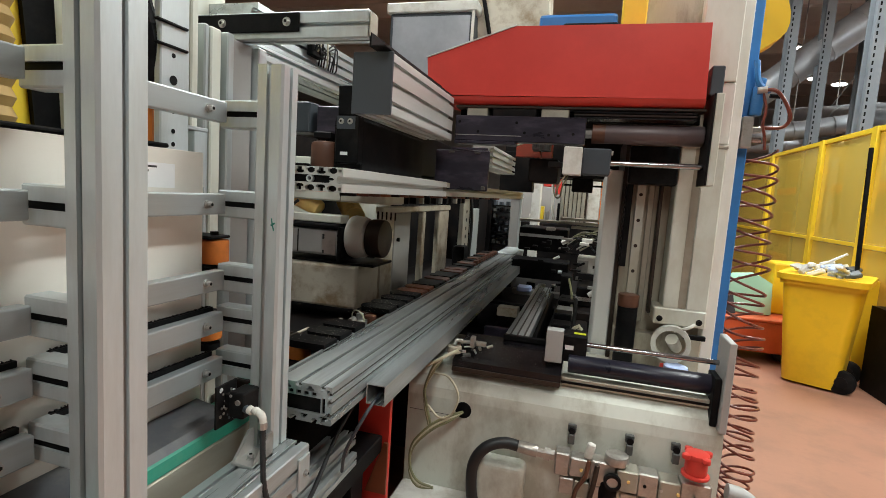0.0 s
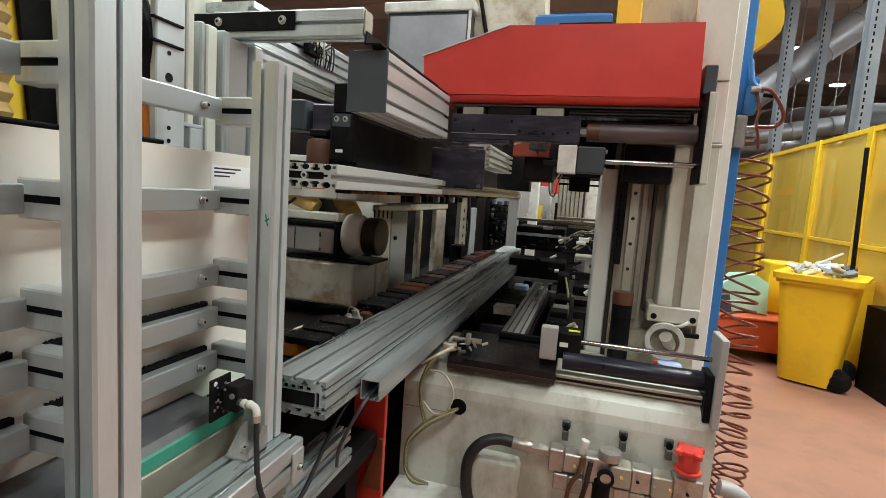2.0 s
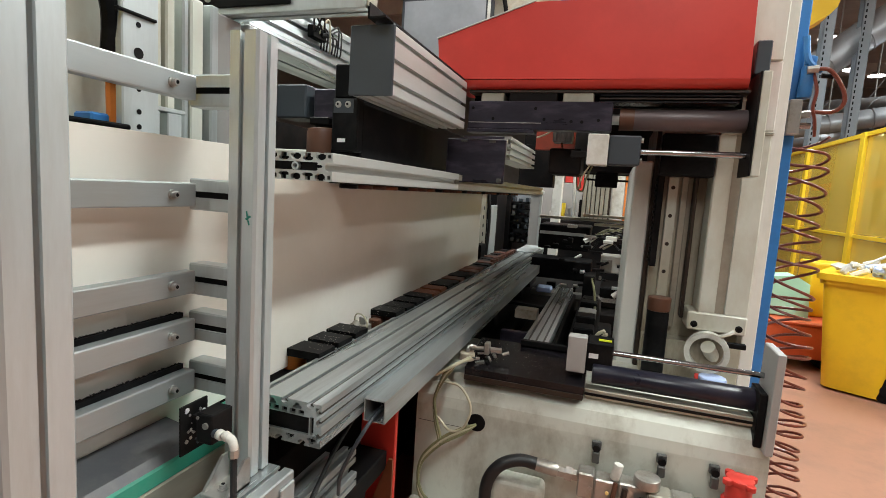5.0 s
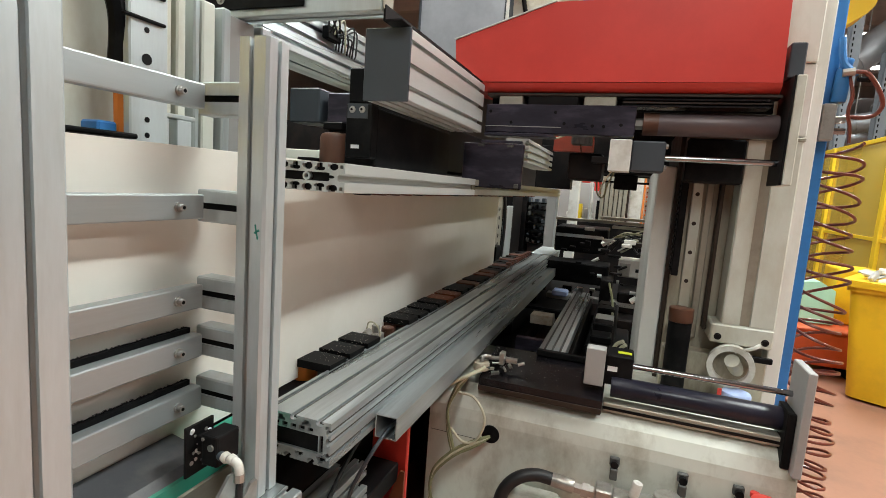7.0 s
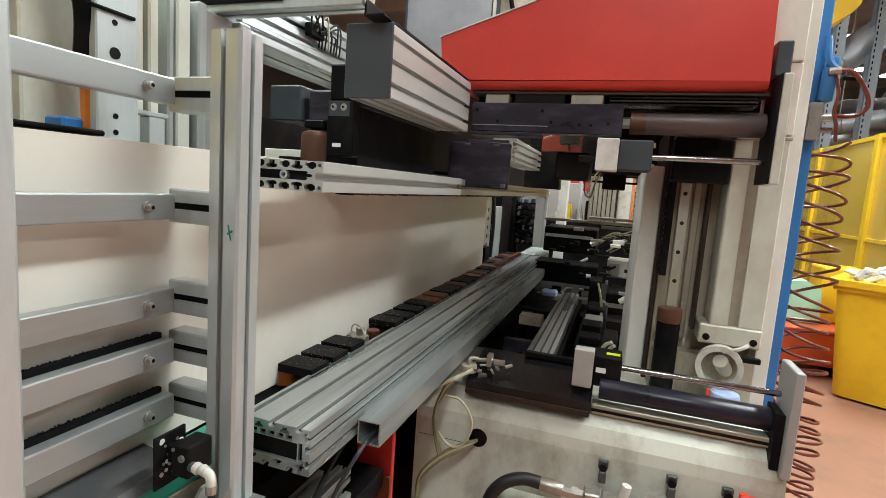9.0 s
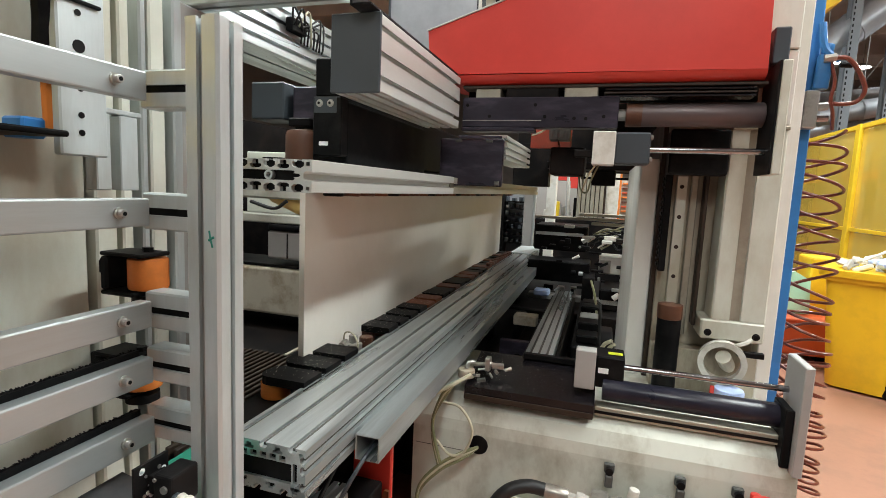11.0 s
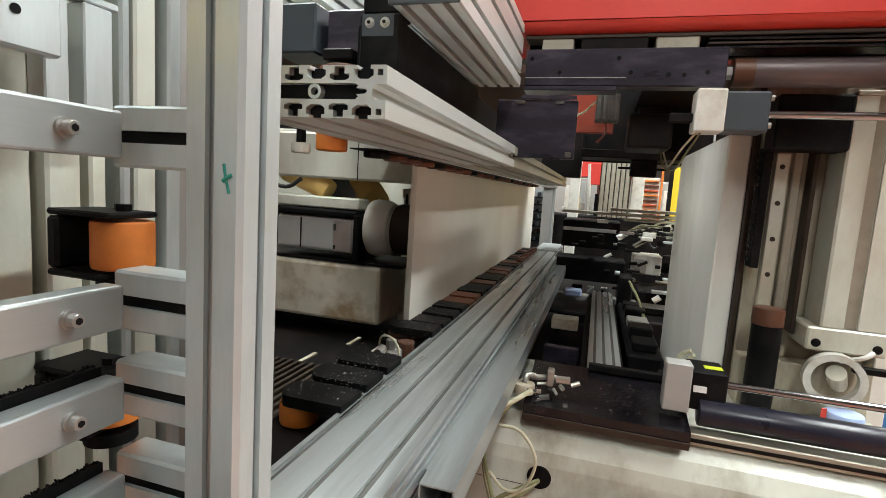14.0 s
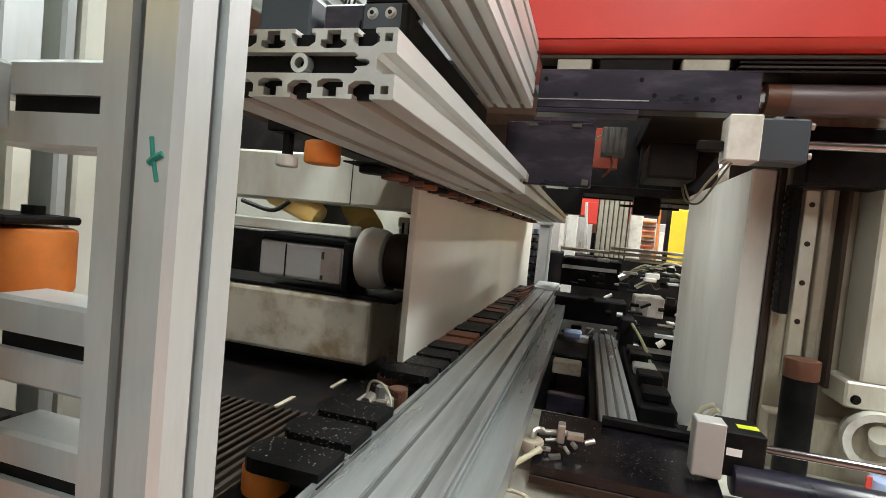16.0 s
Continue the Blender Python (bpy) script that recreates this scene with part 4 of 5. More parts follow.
for x in (0.24, 0.40, 0.03):
    sb = part("stud_plate", box(x + 0.014, x + 0.046, 2.02, 2.036, 0.545, 0.575, 0.003), DULLGREY, mf)
    part("stud", rod((x + 0.03, 2.005, 0.556), (x + 0.03, 2.0195, 0.556), 0.013, 10), BLACK, sb)
    # small dark block just below the stud
    part("dark_stud_block", box(x + 0.018, x + 0.042, 2.0, 2.019, 0.505, 0.544, 0.003), DULLGREY, sb)
part("dial", ring((0.215, 1.915, 0.435), (0, 1, 0), 0.03, 0.02, 0.02), BLACK, mf, "black ringed dial", True)
part("dial_face", rod((0.215, 1.912, 0.435), (0.215, 1.925, 0.435), 0.0198, 18), STEEL, mf)
part("tube", tube([(0.16, 1.925, 0.48), (0.15, 1.915, 0.40), (0.13, 1.915, 0.28), (0.125, 1.92, 0.15)], 0.009, 8), DARKBROWN, mf, "", True)
part("grey_hose", tube([(0.59, 1.95, 0.47), (0.64, 1.95, 0.46), (0.68, 1.95, 0.42), (0.70, 1.95, 0.3)], 0.028, 12), STEELPAINT, mf, "", True)

# ---- lower cross slide on the base ----
q = thing("lower_slide", (0.1, 2.15, 0.70), "black lower cross slide with roller, rod and grey end plate", "machine slide")
part("rail", box(0.0, 0.56, 2.085, 2.14, 0.702, 0.735, 0.003), ALU_DULL, q)
part("rail_groove", box(0.0, 0.56, 2.083, 2.0845, 0.712, 0.722, 0), DARK, q)
part("drum", rod((0.02, 2.12, 0.785), (0.556, 2.12, 0.785), 0.037, 24, bev=0.004), BLUEBLACK, q, "dark blue-black cylinder", True)
part("rod", rod((0.06, 2.13, 0.866), (0.575, 2.13, 0.868), 0.010, 16), CHROME, q, "polished steel rod", True)
part("end_plate", box(0.560, 0.585, 2.02, 2.17, 0.64, 0.972, 0.003), STEELPAINT, q, "grey steel end plate")
part("end_cap", box(0.535, 0.559, 2.05, 2.16, 0.65, 0.83, 0.003), BLACK, q)
part("tray", prism([(2.05, 0.705), (2.05, 0.748), (2.30, 0.80), (2.30, 0.705)], "x", -0.44, -0.002), OILY, q, "dark oily tray scattered with chips")
part("tray_lip", box(-0.44, -0.004, 2.044, 2.049, 0.702, 0.722, 0.001), DARKBROWN, q, "rusty tray lip")
part("grey_block", box(-0.073, -0.007, 2.092, 2.145, 0.785, 0.917, 0.003), STEELPAINT, q, "grey steel block")
bb = part("black_block", box(-0.006, 0.085, 2.115, 2.23, 0.79, 0.897, 0.004), BLACK, q)
part("sticker", box(0.032, 0.078, 2.15, 2.178, 0.8975, 0.8985, 0), LIME, bb, "lime sticker")
part("white_mark", box(0.002, 0.035, 2.1135, 2.1145, 0.84, 0.858, 0), PAPER, bb)
part("front_bar", box(-0.27, -0.02, 2.27, 2.295, 0.80, 0.822, 0.002), BLACK, q)
part("connector", rod((-0.43, 2.12, 0.805), (-0.36, 2.14, 0.807), 0.008, 12), FITTING, q)
part("connector_block", box(-0.385, -0.366, 2.11, 2.145, 0.787, 0.835, 0.003), FITTING, q)
part("connector_disc", rod((-0.445, 2.09, 0.765), (-0.445, 2.09, 0.795), 0.03, 18, bev=0.004), CREAM, q, "", True)
part("connector_elbow", tube([(-0.445, 2.09, 0.795), (-0.44, 2.1, 0.815), (-0.42, 2.115, 0.812)], 0.008, 10), FITTING, q, "", True)
rng = random.Random(44)
for i in range(9):
    x, y = rng.uniform(-0.44, -0.29), rng.uniform(2.06, 2.17)
    z = 0.752 + (y - 2.05) * 0.208
    d = Vector((rng.uniform(-1, 1), rng.uniform(-0.6, 0.6), rng.uniform(0, 0.3))).normalized() * rng.uniform(0.015, 0.04)
    a = Vector((x, y, z + rng.uniform(0.008, 0.03)))
    part("small_fitting", rod(a, a + d, rng.uniform(0.004, 0.008), rng.choice((6, 10))), rng.choice((FITTING, STEEL, DULLGREY, DULLGREY)), q)
part("connector_nut", rod((-0.36, 2.13, 0.805), (-0.32, 2.135, 0.805), 0.012, 6), FITTING, q)
part("hose", tube([(-0.42, 2.05, 0.79), (-0.47, 2.0, 0.765), (-0.53, 1.97, 0.73)], 0.007, 8), WIRE, q, "beige hose", True)

pf = thing("slide_profile", (-0.22, 3.0, 0.73), "short ribbed aluminium profile lying along the machine", "profile beam")
sec = slotted(-0.275, -0.168, 0.755, 0.80, (), (), (-0.253, -0.2215, -0.19), (), 0.010, 0.004, 0.014, 0.012, 0.001)
part("profile", prism(sec, "y", 2.30, 3.75), ALU_Y, pf)
# the ribs' grooves get their shade from dark strips as well
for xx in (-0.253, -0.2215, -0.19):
    part("groove_shade_strip", box(xx - 0.0048, xx + 0.0048, 2.305, 3.74, 0.788, 0.796, 0), DULLGREY, pf, "dark strip imitating shade in the groove")
part("support", box(-0.30, -0.15, 2.32, 3.8, 0.60, 0.753, 0.004), DARK, pf)
pp = thing("black_tube", (0.245, 2.4, 0.3), "black upright tube with red-brown cap", "tube")
part("tube", rod((0.245, 2.42, 0.35), (0.245, 2.42, 0.985), 0.042, 24), BLACK, pp, "", True)
part("cap", rod((0.245, 2.42, 0.986), (0.245, 2.42, 1.04), 0.0445, 24, bev=0.003), BROWN, pp, "red-brown cap", True)
lr = thing("ring_lamp", (0.43, 2.38, 0.78), "white ring fitting with lens and white bottle below", "ring fitting")
part("ring", ring((0.432, 2.40, 0.848), (0.15, 1, 0), 0.080, 0.060, 0.035), WHITE, lr, "", True)
part("lens", rod((0.432, 2.39, 0.872), (0.465, 2.45, 0.82), 0.026, 16), CREAM_CLEAN, lr)
part("bracket", box(0.48, 0.565, 2.40, 2.42, 0.875, 0.895, 0.002), BLACK, lr)
part("back", rod((0.435, 2.43, 0.848), (0.435, 2.478, 0.848), 0.061, 20), CREAM_OILY, lr)
part("bent_pipe", tube([(0.44, 2.40, 0.905), (0.49, 2.38, 0.93), (0.515, 2.39, 0.945)], 0.007, 8), WHITE, lr)
part("bottle", rod((0.455, 2.36, 0.68), (0.455, 2.36, 0.768), 0.05, 18, bev=0.01), PALEBLUE, lr, "pale bottle", True)
part("red_strip", box(0.39, 0.404, 2.34, 2.345, 0.69, 0.775, 0.001), RED, lr)
part("bracket_foot", box(0.40, 0.50, 2.33, 2.478, 0.655, 0.679, 0.003), DARK, lr)

# ---- edge machine behind the board ----
e = thing("edge_machine", (-1.4, 2.6, 0.0), "cream painted edge processing machine with servo motor, oil stained", "machine")
part("cross_box", box(-2.2, -1.03, 2.35, 2.62, 0.815, 1.035, 0.014, 2), CREAM, e)
part("upper_box", box(-2.2, -0.90, 2.35, 2.60, 1.35, 1.52, 0.008), CREAM_CLEAN, e)
part("upper_seam", box(-1.142, -1.139, 2.348, 2.3495, 1.352, 1.518, 0), DARK, e)
part("mid_bar", box(-1.9, -1.13, 2.35, 2.44, 1.24, 1.282, 0.005), CREAM_CLEAN, e)
mo = part("motor", box(-1.47, -1.14, 2.34, 2.50, 1.078, 1.208, 0.012, 2), STEELPAINT, e, "grey servo motor")
part("motor_plate", box(-1.225, -1.15, 2.336, 2.3395, 1.084, 1.20, 0.001), STEEL, mo)
part("motor_mark", box(-1.222, -1.212, 2.3335, 2.3355, 1.16, 1.185, 0), INK, mo)
part("motor_mark", box(-1.222, -1.212, 2.3335, 2.3355, 1.09, 1.105, 0), INK, mo)
part("motor_joint", box(-1.365, -1.36, 2.337, 2.3395, 1.085, 1.20, 0), DARK, mo)
part("motor_top", box(-1.46, -1.13, 2.33, 2.52, 1.2095, 1.236, 0.01, 2), BLACK, e)
part("motor_flange", box(-1.139, -1.115, 2.325, 2.52, 1.053, 1.225, 0.01, 2), BLACK, e)
part("motor_shelf", box(-1.9, -0.95, 2.36, 2.6, 1.037, 1.05, 0.003), DARK, e)
part("hub", rod((-1.113, 2.44, 1.175), (-1.012, 2.44, 1.177), 0.112, 32, 0.10, bev=0.025), WHITEPAINT, e, "pale bearing hub with oil marks", True)
part("drum", rod((-1.011, 2.45, 1.175), (-0.93, 2.45, 1.175), 0.096, 28, bev=0.01), DARKBROWN, e, "dark brown oily drum", True)
for i in range(9):
    part("hub_bolt", rod((-1.0 + 0.012 * i, 2.5, 1.27), (-1.0 + 0.012 * i, 2.5, 1.31), 0.004, 6), (DARK, WHITE)[i % 2], e)
route = glide([(-1.52, 2.95, 1.43), (-1.36, 2.78, 1.40), (-1.24, 2.62, 1.34), (-1.14, 2.52, 1.27)], 12)
bm = bmesh.new()
for k, (a, b_) in enumerate(zip(route, route[1:])):
    rod(a, b_, 0.05 if k % 2 else 0.056, 16, 0.056 if k % 2 else 0.05, bm=bm)
part("foil_hose", bm, BRASS, e, "golden corrugated foil hose", True)
part("amber_funnel", rod((-1.46, 2.42, 1.395), (-1.29, 2.42, 1.30), 0.07, 24, 0.04, bev=0.004), BRASS, e, "amber plastic funnel", True)
part("pale_wall", box(-2.1, -1.15, 3.0, 3.04, 1.2, 1.6, 0.004), CREAM_CLEAN, e)
part("cable", tube([(-1.55, 2.33, 1.335), (-1.42, 2.32, 1.31), (-1.36, 2.33, 1.345)], 0.008, 8), RUBBER, e)
# upright side plates with openings, along the feed
for y0, y1, mt in ((2.63, 2.81, CREAM), (3.33, 3.395, CREAM), (3.71, 3.98, CREAM), (4.88, 5.12, ALU)):
    part("upright", box(-1.065, -1.03, y0, y1, 0.742, 1.29, 0.006), mt, e)
# dark sheet added behind the uprights so their openings look shaded
part("dark_opening_back", box(-1.50, -1.46, 2.66, 5.2, 0.742, 1.40, 0), DARK, e)
part("header", box(-1.07, -1.025, 2.625, 4.0, 1.292, 1.33, 0.005), CREAM, e)
part("sill", box(-1.065, -1.035, 2.82, 3.70, 0.742, 0.80, 0.005), CREAM_OILY, e)
part("top_plate", box(-1.16, -0.99, 2.60, 4.6, 1.402, 1.42, 0.003), DARK, e)
part("door_panel", box(-1.10, -1.085, 2.96, 3.24, 0.802, 1.285, 0.004), STEELPAINT, e, "grey-green inner door panel")
part("door_latch", rod((-1.0845, 3.01, 1.12), (-1.068, 3.01, 1.12), 0.012, 12), BLACK, e)
part("guide_column", box(-1.06, -1.02, 4.42, 4.66, 0.742, 1.40, 0.004), ALU_DULL, e)
for i in range(5):
    part("column_hole", rod((-1.0195, 4.54, 0.97 + 0.075 * i), (-1.018, 4.54, 0.97 + 0.075 * i), 0.018, 10), BLACK, e)
part("column_cable", tube([(-1.01, 4.64, 1.40), (-1.0, 4.65, 1.28), (-1.0, 4.68, 1.10), (-1.005, 4.66, 0.85)], 0.014, 8), RUBBER, e, "", True)
part("black_box", box(-1.05, -0.95, 4.24, 4.40, 0.742, 0.98, 0.005), BLACK, e)
# added dark fillers: end block and rear sheet hide bright floor beyond
part("dark_end_fill", box(-1.6, -1.08, 5.3, 5.8, 0.0, 1.40, 0.006), DARK, e)
part("dark_view_block", box(-2.3, -2.2, 0.9, 6.0, 0.0, 1.8, 0), DARK, e)
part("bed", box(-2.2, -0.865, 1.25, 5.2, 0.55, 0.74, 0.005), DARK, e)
for i in range(20):
    part("bed_rib", box(-1.37 + 0.025 * i, -1.358 + 0.025 * i, 1.3, 2.0, 0.742, 0.778, 0.002), DARKBROWN, e)
for y, x in ((1.98, -1.13), (2.2, -1.08)):
    part("edge_strip", box(x, x + 0.014, y, y + 0.09, 0.779, 0.785, 0.001), CREAM, e)
part("under_frame", box(-2.2, -0.9, 1.3, 5.2, 0.0, 0.54, 0.01), DARK, e)
# dark block added below the beam, where the gap should look unlit
part("dark_underfill", box(-0.895, -0.47, 2.625, 3.88, 0.0, 0.61, 0.008), DARK, e)
# near-black sheet closing the view behind the motor
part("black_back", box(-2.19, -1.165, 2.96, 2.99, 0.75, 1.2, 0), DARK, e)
rng = random.Random(8)
for i in range(13):
    y = 2.66 + i * 0.14
    part("top_finger", box(-1.05, -1.0, y, y + rng.uniform(0.02, 0.07), 1.345, 1.40, 0.003), (DARK, STEEL, BLACK)[i % 3], e)
part("post_fitting", rod((-0.955, 1.685, 1.424), (-0.955, 1.685, 1.466), 0.011, 10), DARK, e)
part("post_foot", rod((-0.955, 1.685, 1.40), (-0.955, 1.685, 1.4235), 0.022, 16, bev=0.004), WHITE, e)
part("post_arm", box(-0.99, -0.92, 1.66, 2.34, 1.4665, 1.50, 0.003), DARK, e)
for i in range(10):
    part("chain_roller", rod((-0.70, 3.6 + 0.08 * i, 0.94), (-0.70, 3.6 + 0.08 * i, 0.962), 0.02, 10), RUST, e)

# ---- upright profile columns behind the guide frame ----
cs = thing("profile_columns", (-1.05, 1.2, 0.0), "row of upright cream and silver profile columns behind the slats", "machine frame")
for y0, y1, x1, mt in ((0.95, 1.13, -1.0, CREAM_CLEAN), (1.142, 1.19, -0.99, CREAM_CLEAN), (1.203, 1.229, -0.99, CREAM_CLEAN), (1.262, 1.28, -1.0, ALU), (1.287, 1.328, -1.0, CREAM_CLEAN), (1.342, 1.37, -0.99, ALU), (1.385, 1.49, -1.02, STEELPAINT), (1.495, 1.54, -1.0, ALU)):
    part("column", box(x1 - 0.08, x1, y0, y1, 0.62, 2.3 if y0 < 1.25 else 1.845, 0.004), mt, cs)
hc = part("hole_plate", box(-0.92, -0.9, 1.014, 1.10, 1.46, 2.1, 0.003), ALU, cs, "silver plate with a row of holes")
for i, z in enumerate((1.50, 1.53, 1.575, 1.60, 1.645, 1.70)):
    part("hole", rod((-0.8995, 1.05, z), (-0.8985, 1.05, z), 0.0055 if i != 4 else 0.011, 12), BLACK, hc)
for z in (1.715, 1.765):
    part("cable_tie", box(-0.905, -0.893, 1.0, 1.09, z, z + 0.006, 0.002), BLACK, cs)
part("corrugated_hose", tube([(-0.94, 0.985, 2.1), (-0.95, 1.0, 1.85), (-0.93, 1.02, 1.72), (-0.95, 1.03, 1.6)], 0.022, 10), BLACK, cs, "black hose bundle", True)
part("orange_cable", tube([(-0.945, 1.03, 1.70), (-0.955, 1.035, 1.6), (-0.96, 1.04, 1.50)], 0.011, 8), ORANGE, cs, "orange cable", True)
part("blue_plug", box(-0.99, -0.94, 0.98, 1.02, 1.485, 1.52, 0.004), BLUE, cs, "small blue connector")
part("small_frame", box(-0.96, -0.93, 1.10, 1.20, 1.545, 1.555, 0.002), ALU, cs)
part("small_leg", box(-0.96, -0.93, 1.10, 1.13, 1.40, 1.544, 0.002), ALU, cs)
part("small_leg", box(-0.96, -0.93, 1.15, 1.19, 1.40, 1.544, 0.002), ALU, cs)
part("black_shelf", box(-1.2, -0.86, -0.6, 1.0, 1.488, 1.498, 0.003), BLACK, cs)
part("pale_back", box(-1.32, -1.3, -0.6, 1.7, 0.9, 2.3, 0), CREAM_CLEAN, cs, "pale back panel")
# near-black sheet behind the gaps between the columns
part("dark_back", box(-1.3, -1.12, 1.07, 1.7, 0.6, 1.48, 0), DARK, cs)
part("black_strip", prism([(0.875, 1.50), (0.93, 1.50), (0.905, 2.13), (0.825, 2.13)], "x", -1.098, -1.086), BLACK, cs, "black rubber strip")
part("yellow_sheet", box(-1.115, -1.10, 0.4, 0.885, 1.5, 2.2, 0.003), YELLOW, cs, "yellow guard sheet")
b2 = bmesh.new()
for i in range(18):
    z = 1.5 + i * 0.036
    rod((-1.045, 0.752, z), (-1.045, 0.752, z + 0.018), 0.043, 18, 0.051, bm=b2)
    rod((-1.045, 0.752, z + 0.018), (-1.045, 0.752, z + 0.036), 0.051, 18, 0.043, bm=b2)
part("bellows", b2, TAN, cs, "tan bellows hose", True)
for z, y in ((1.215, 1.135), (1.025, 1.115)):
    rl = part("guide_roller", rod((-0.852, y, z), (-0.852, y, z + 0.060), 0.0355, 26, bev=0.004), ORANGE, cs, "orange guide roller", True)
    part("bracket_top", box(-0.925, -0.826, y - 0.042, y + 0.028, z + 0.064, z + 0.0715, 0.003), BLACK, cs)
    part("axle_nut", rod((-0.852, y, z + 0.072), (-0.852, y, z + 0.080), 0.01, 6), DARK, cs)
    part("bracket_bottom", box(-0.922, -0.842, y - 0.045, y + 0.025, z - 0.010, z - 0.002, 0.003), BLACK, cs)
    part("bracket_back", box(-0.922, -0.904, y - 0.045, y + 0.03, z - 0.001, z + 0.063, 0.004), BLACK, cs)
    part("bracket_arm", box(-1.0, -0.9225, y + 0.01, y + 0.03, z + 0.015, z + 0.045, 0.003), DARK, cs)
    part("collar", rod((-0.852, y, z - 0.026), (-0.852, y, z - 0.0105), 0.03, 22), BLACK, cs, "", True)

# red panel and stacked profiles under the lower beam
solo("sheet_guard", box(-0.715, -0.585, 1.75, 1.77, 0.0, 0.69, 0.004), RED, "red painted sheet guard standing under the beam", "guard")
solo("orange_sheet", prism([(-0.668, 0.30), (-0.585, 0.30), (-0.585, 0.50), (-0.60, 0.50)], "y", 1.735, 1.745), DIRTYORANGE, "worn orange sheet leaning on the red guard", "sheet", at=(-0.63, 1.74, 0.30))
for i, (x, z) in enumerate(((-0.63, 0.548), (-0.68, 0.548), (-0.655, 0.594), (-0.73, 0.548))):
    sec = slotted(x - 0.022, x + 0.022, z - 0.022, z + 0.022, (x,), (z,), (x,), (z,), 0.009, 0.004, 0.017, 0.012, 0.002)
    solo("loose_profile", prism(sec, "y", 1.12 + 0.03 * i, 1.52 + 0.02 * i), ALU_Y, "loose silver profile length stored under the beam", "profile", "stored profiles")
solo("profile_shelf", box(-0.80, -0.61, 1.10, 1.745, 0.46, 0.525, 0.004), DARK, "dark steel shelf carrying stored profiles", "shelf")
solo("shelf_leg", box(-0.72, -0.66, 1.6, 1.7, 0.0, 0.459, 0.004), DARK, "dark steel leg of the shelf", "leg")
solo("shelf_leg", box(-0.72, -0.66, 1.2, 1.3, 0.0, 0.459, 0.004), DARK, "dark steel leg of the shelf", "leg")

# ---- machine line beyond the slide ----
f = thing("far_station", (-0.1, 4.8, 0.0), "black machine station with motor, pale bars and tangled cables", "machine")
part("base", box(-0.62, 0.6, 3.9, 5.4, 0.0, 0.62, 0.01), DARK, f)
part("mid_bed", box(-0.45, 0.10, 2.65, 3.9, 0.0, 0.56, 0.01), DARK, f)
part("pale_bar", box(-0.46, -0.33, 3.2, 3.3, 0.68, 0.735, 0.004), CREAM, f)
part("bearing_plate", box(-0.45, -0.31, 2.75, 2.79, 0.56, 0.72, 0.004), PURPLE, f)
part("bearing_hole", rod((-0.36, 2.7495, 0.64), (-0.36, 2.745, 0.64), 0.022, 16), BLACK, f)
part("black_block", box(-0.53, -0.12, 4.5, 4.9, 0.98, 1.18, 0.008), BLACK, f)
part("rail_strip", box(-0.52, -0.15, 4.49, 4.4985, 1.10, 1.125, 0.001), ALU, f)
part("front_block", box(-0.55, -0.08, 4.2, 4.48, 0.78, 0.93, 0.008), BLACK, f)
part("front_low", box(-0.5, 0.3, 4.1, 4.18, 0.66, 0.70, 0.004), STEELPAINT, f)
part("white_box", box(-0.45, -0.34, 4.0, 4.1, 0.70, 0.745, 0.01), PALEBLUE, f, "pale plastic piece")
mo = part("motor", box(-0.02, 0.17, 4.45, 4.65, 0.83, 0.97, 0.008), WHITE, f, "pale grey motor")
part("motor_end", rod((0.171, 4.55, 0.90), (0.27, 4.55, 0.90), 0.06, 18), BLACK, mo, "", True)
part("motor_front", box(-0.01, 0.07, 4.44, 4.4485, 0.84, 0.94, 0.002), STEEL, mo)
part("bracket", box(-0.12, -0.04, 4.0, 4.3, 0.60, 0.86, 0.006), BLACK, f)
for z, x0 in ((1.225, -0.55), (1.26, -0.2), (1.19, -0.1)):
    part("cross_bar", box(x0, 0.55, 4.6, 4.68, z, z + 0.022, 0.003), ALU_DULL, f)
part("right_low", box(0.0, 0.6, 4.1, 4.5, 0.62, 0.77, 0.008), DARK, f)
part("right_strip", box(0.08, 0.5, 4.05, 4.09, 0.77, 0.79, 0.002), ALU, f)
rng = random.Random(12)
for i in range(22):
    x0, x1 = rng.uniform(-0.15, 0.1), rng.uniform(0.2, 0.55)
    z0, z1 = rng.uniform(1.0, 1.18), rng.uniform(0.98, 1.2)
    y = rng.uniform(4.35, 4.6)
    part("cable", tube([(x0, y, z0), (x0 + (x1 - x0) * 0.35, y - 0.05, (z0 + z1) / 2 + rng.uniform(0, 0.08)), (x0 + (x1 - x0) * 0.7, y - rng.uniform(0, 0.1), (z0 + z1) / 2 + rng.uniform(-0.05, 0.06)), (x1, y, z1)], rng.choice((0.006, 0.008, 0.01)), 6), rng.choice((WIRE, WHITE, RUBBER, WIRE_G, RUBBER)), f, "", True)
part("cable", tube([(-0.06, 4.0, 0.84), (-0.02, 3.6, 0.78), (0.0, 3.1, 0.68), (0.02, 2.9, 0.6)], 0.008, 8), WIRE_G, f, "", True)
rng = random.Random(77)
for i in range(70):
    x, y, z = rng.uniform(-0.5, 0.5), rng.uniform(3.95, 4.5), rng.uniform(0.64, 1.18)
    if rng.random() < 0.55:
        bm = box(x, x + rng.uniform(0.02, 0.1), y, y + 0.06, z, z + rng.uniform(0.01, 0.05), 0.003)
    else:
        bm = rod((x, y, z), (x + rng.uniform(0.02, 0.09), y, z + rng.choice((0, 0, 0.03))), rng.uniform(0.006, 0.02), 10)
    part("fitting", bm, rng.choice((BLACK, BLACK, DARK, STEEL, WHITE, ALU, FITTING, DARK)), f)
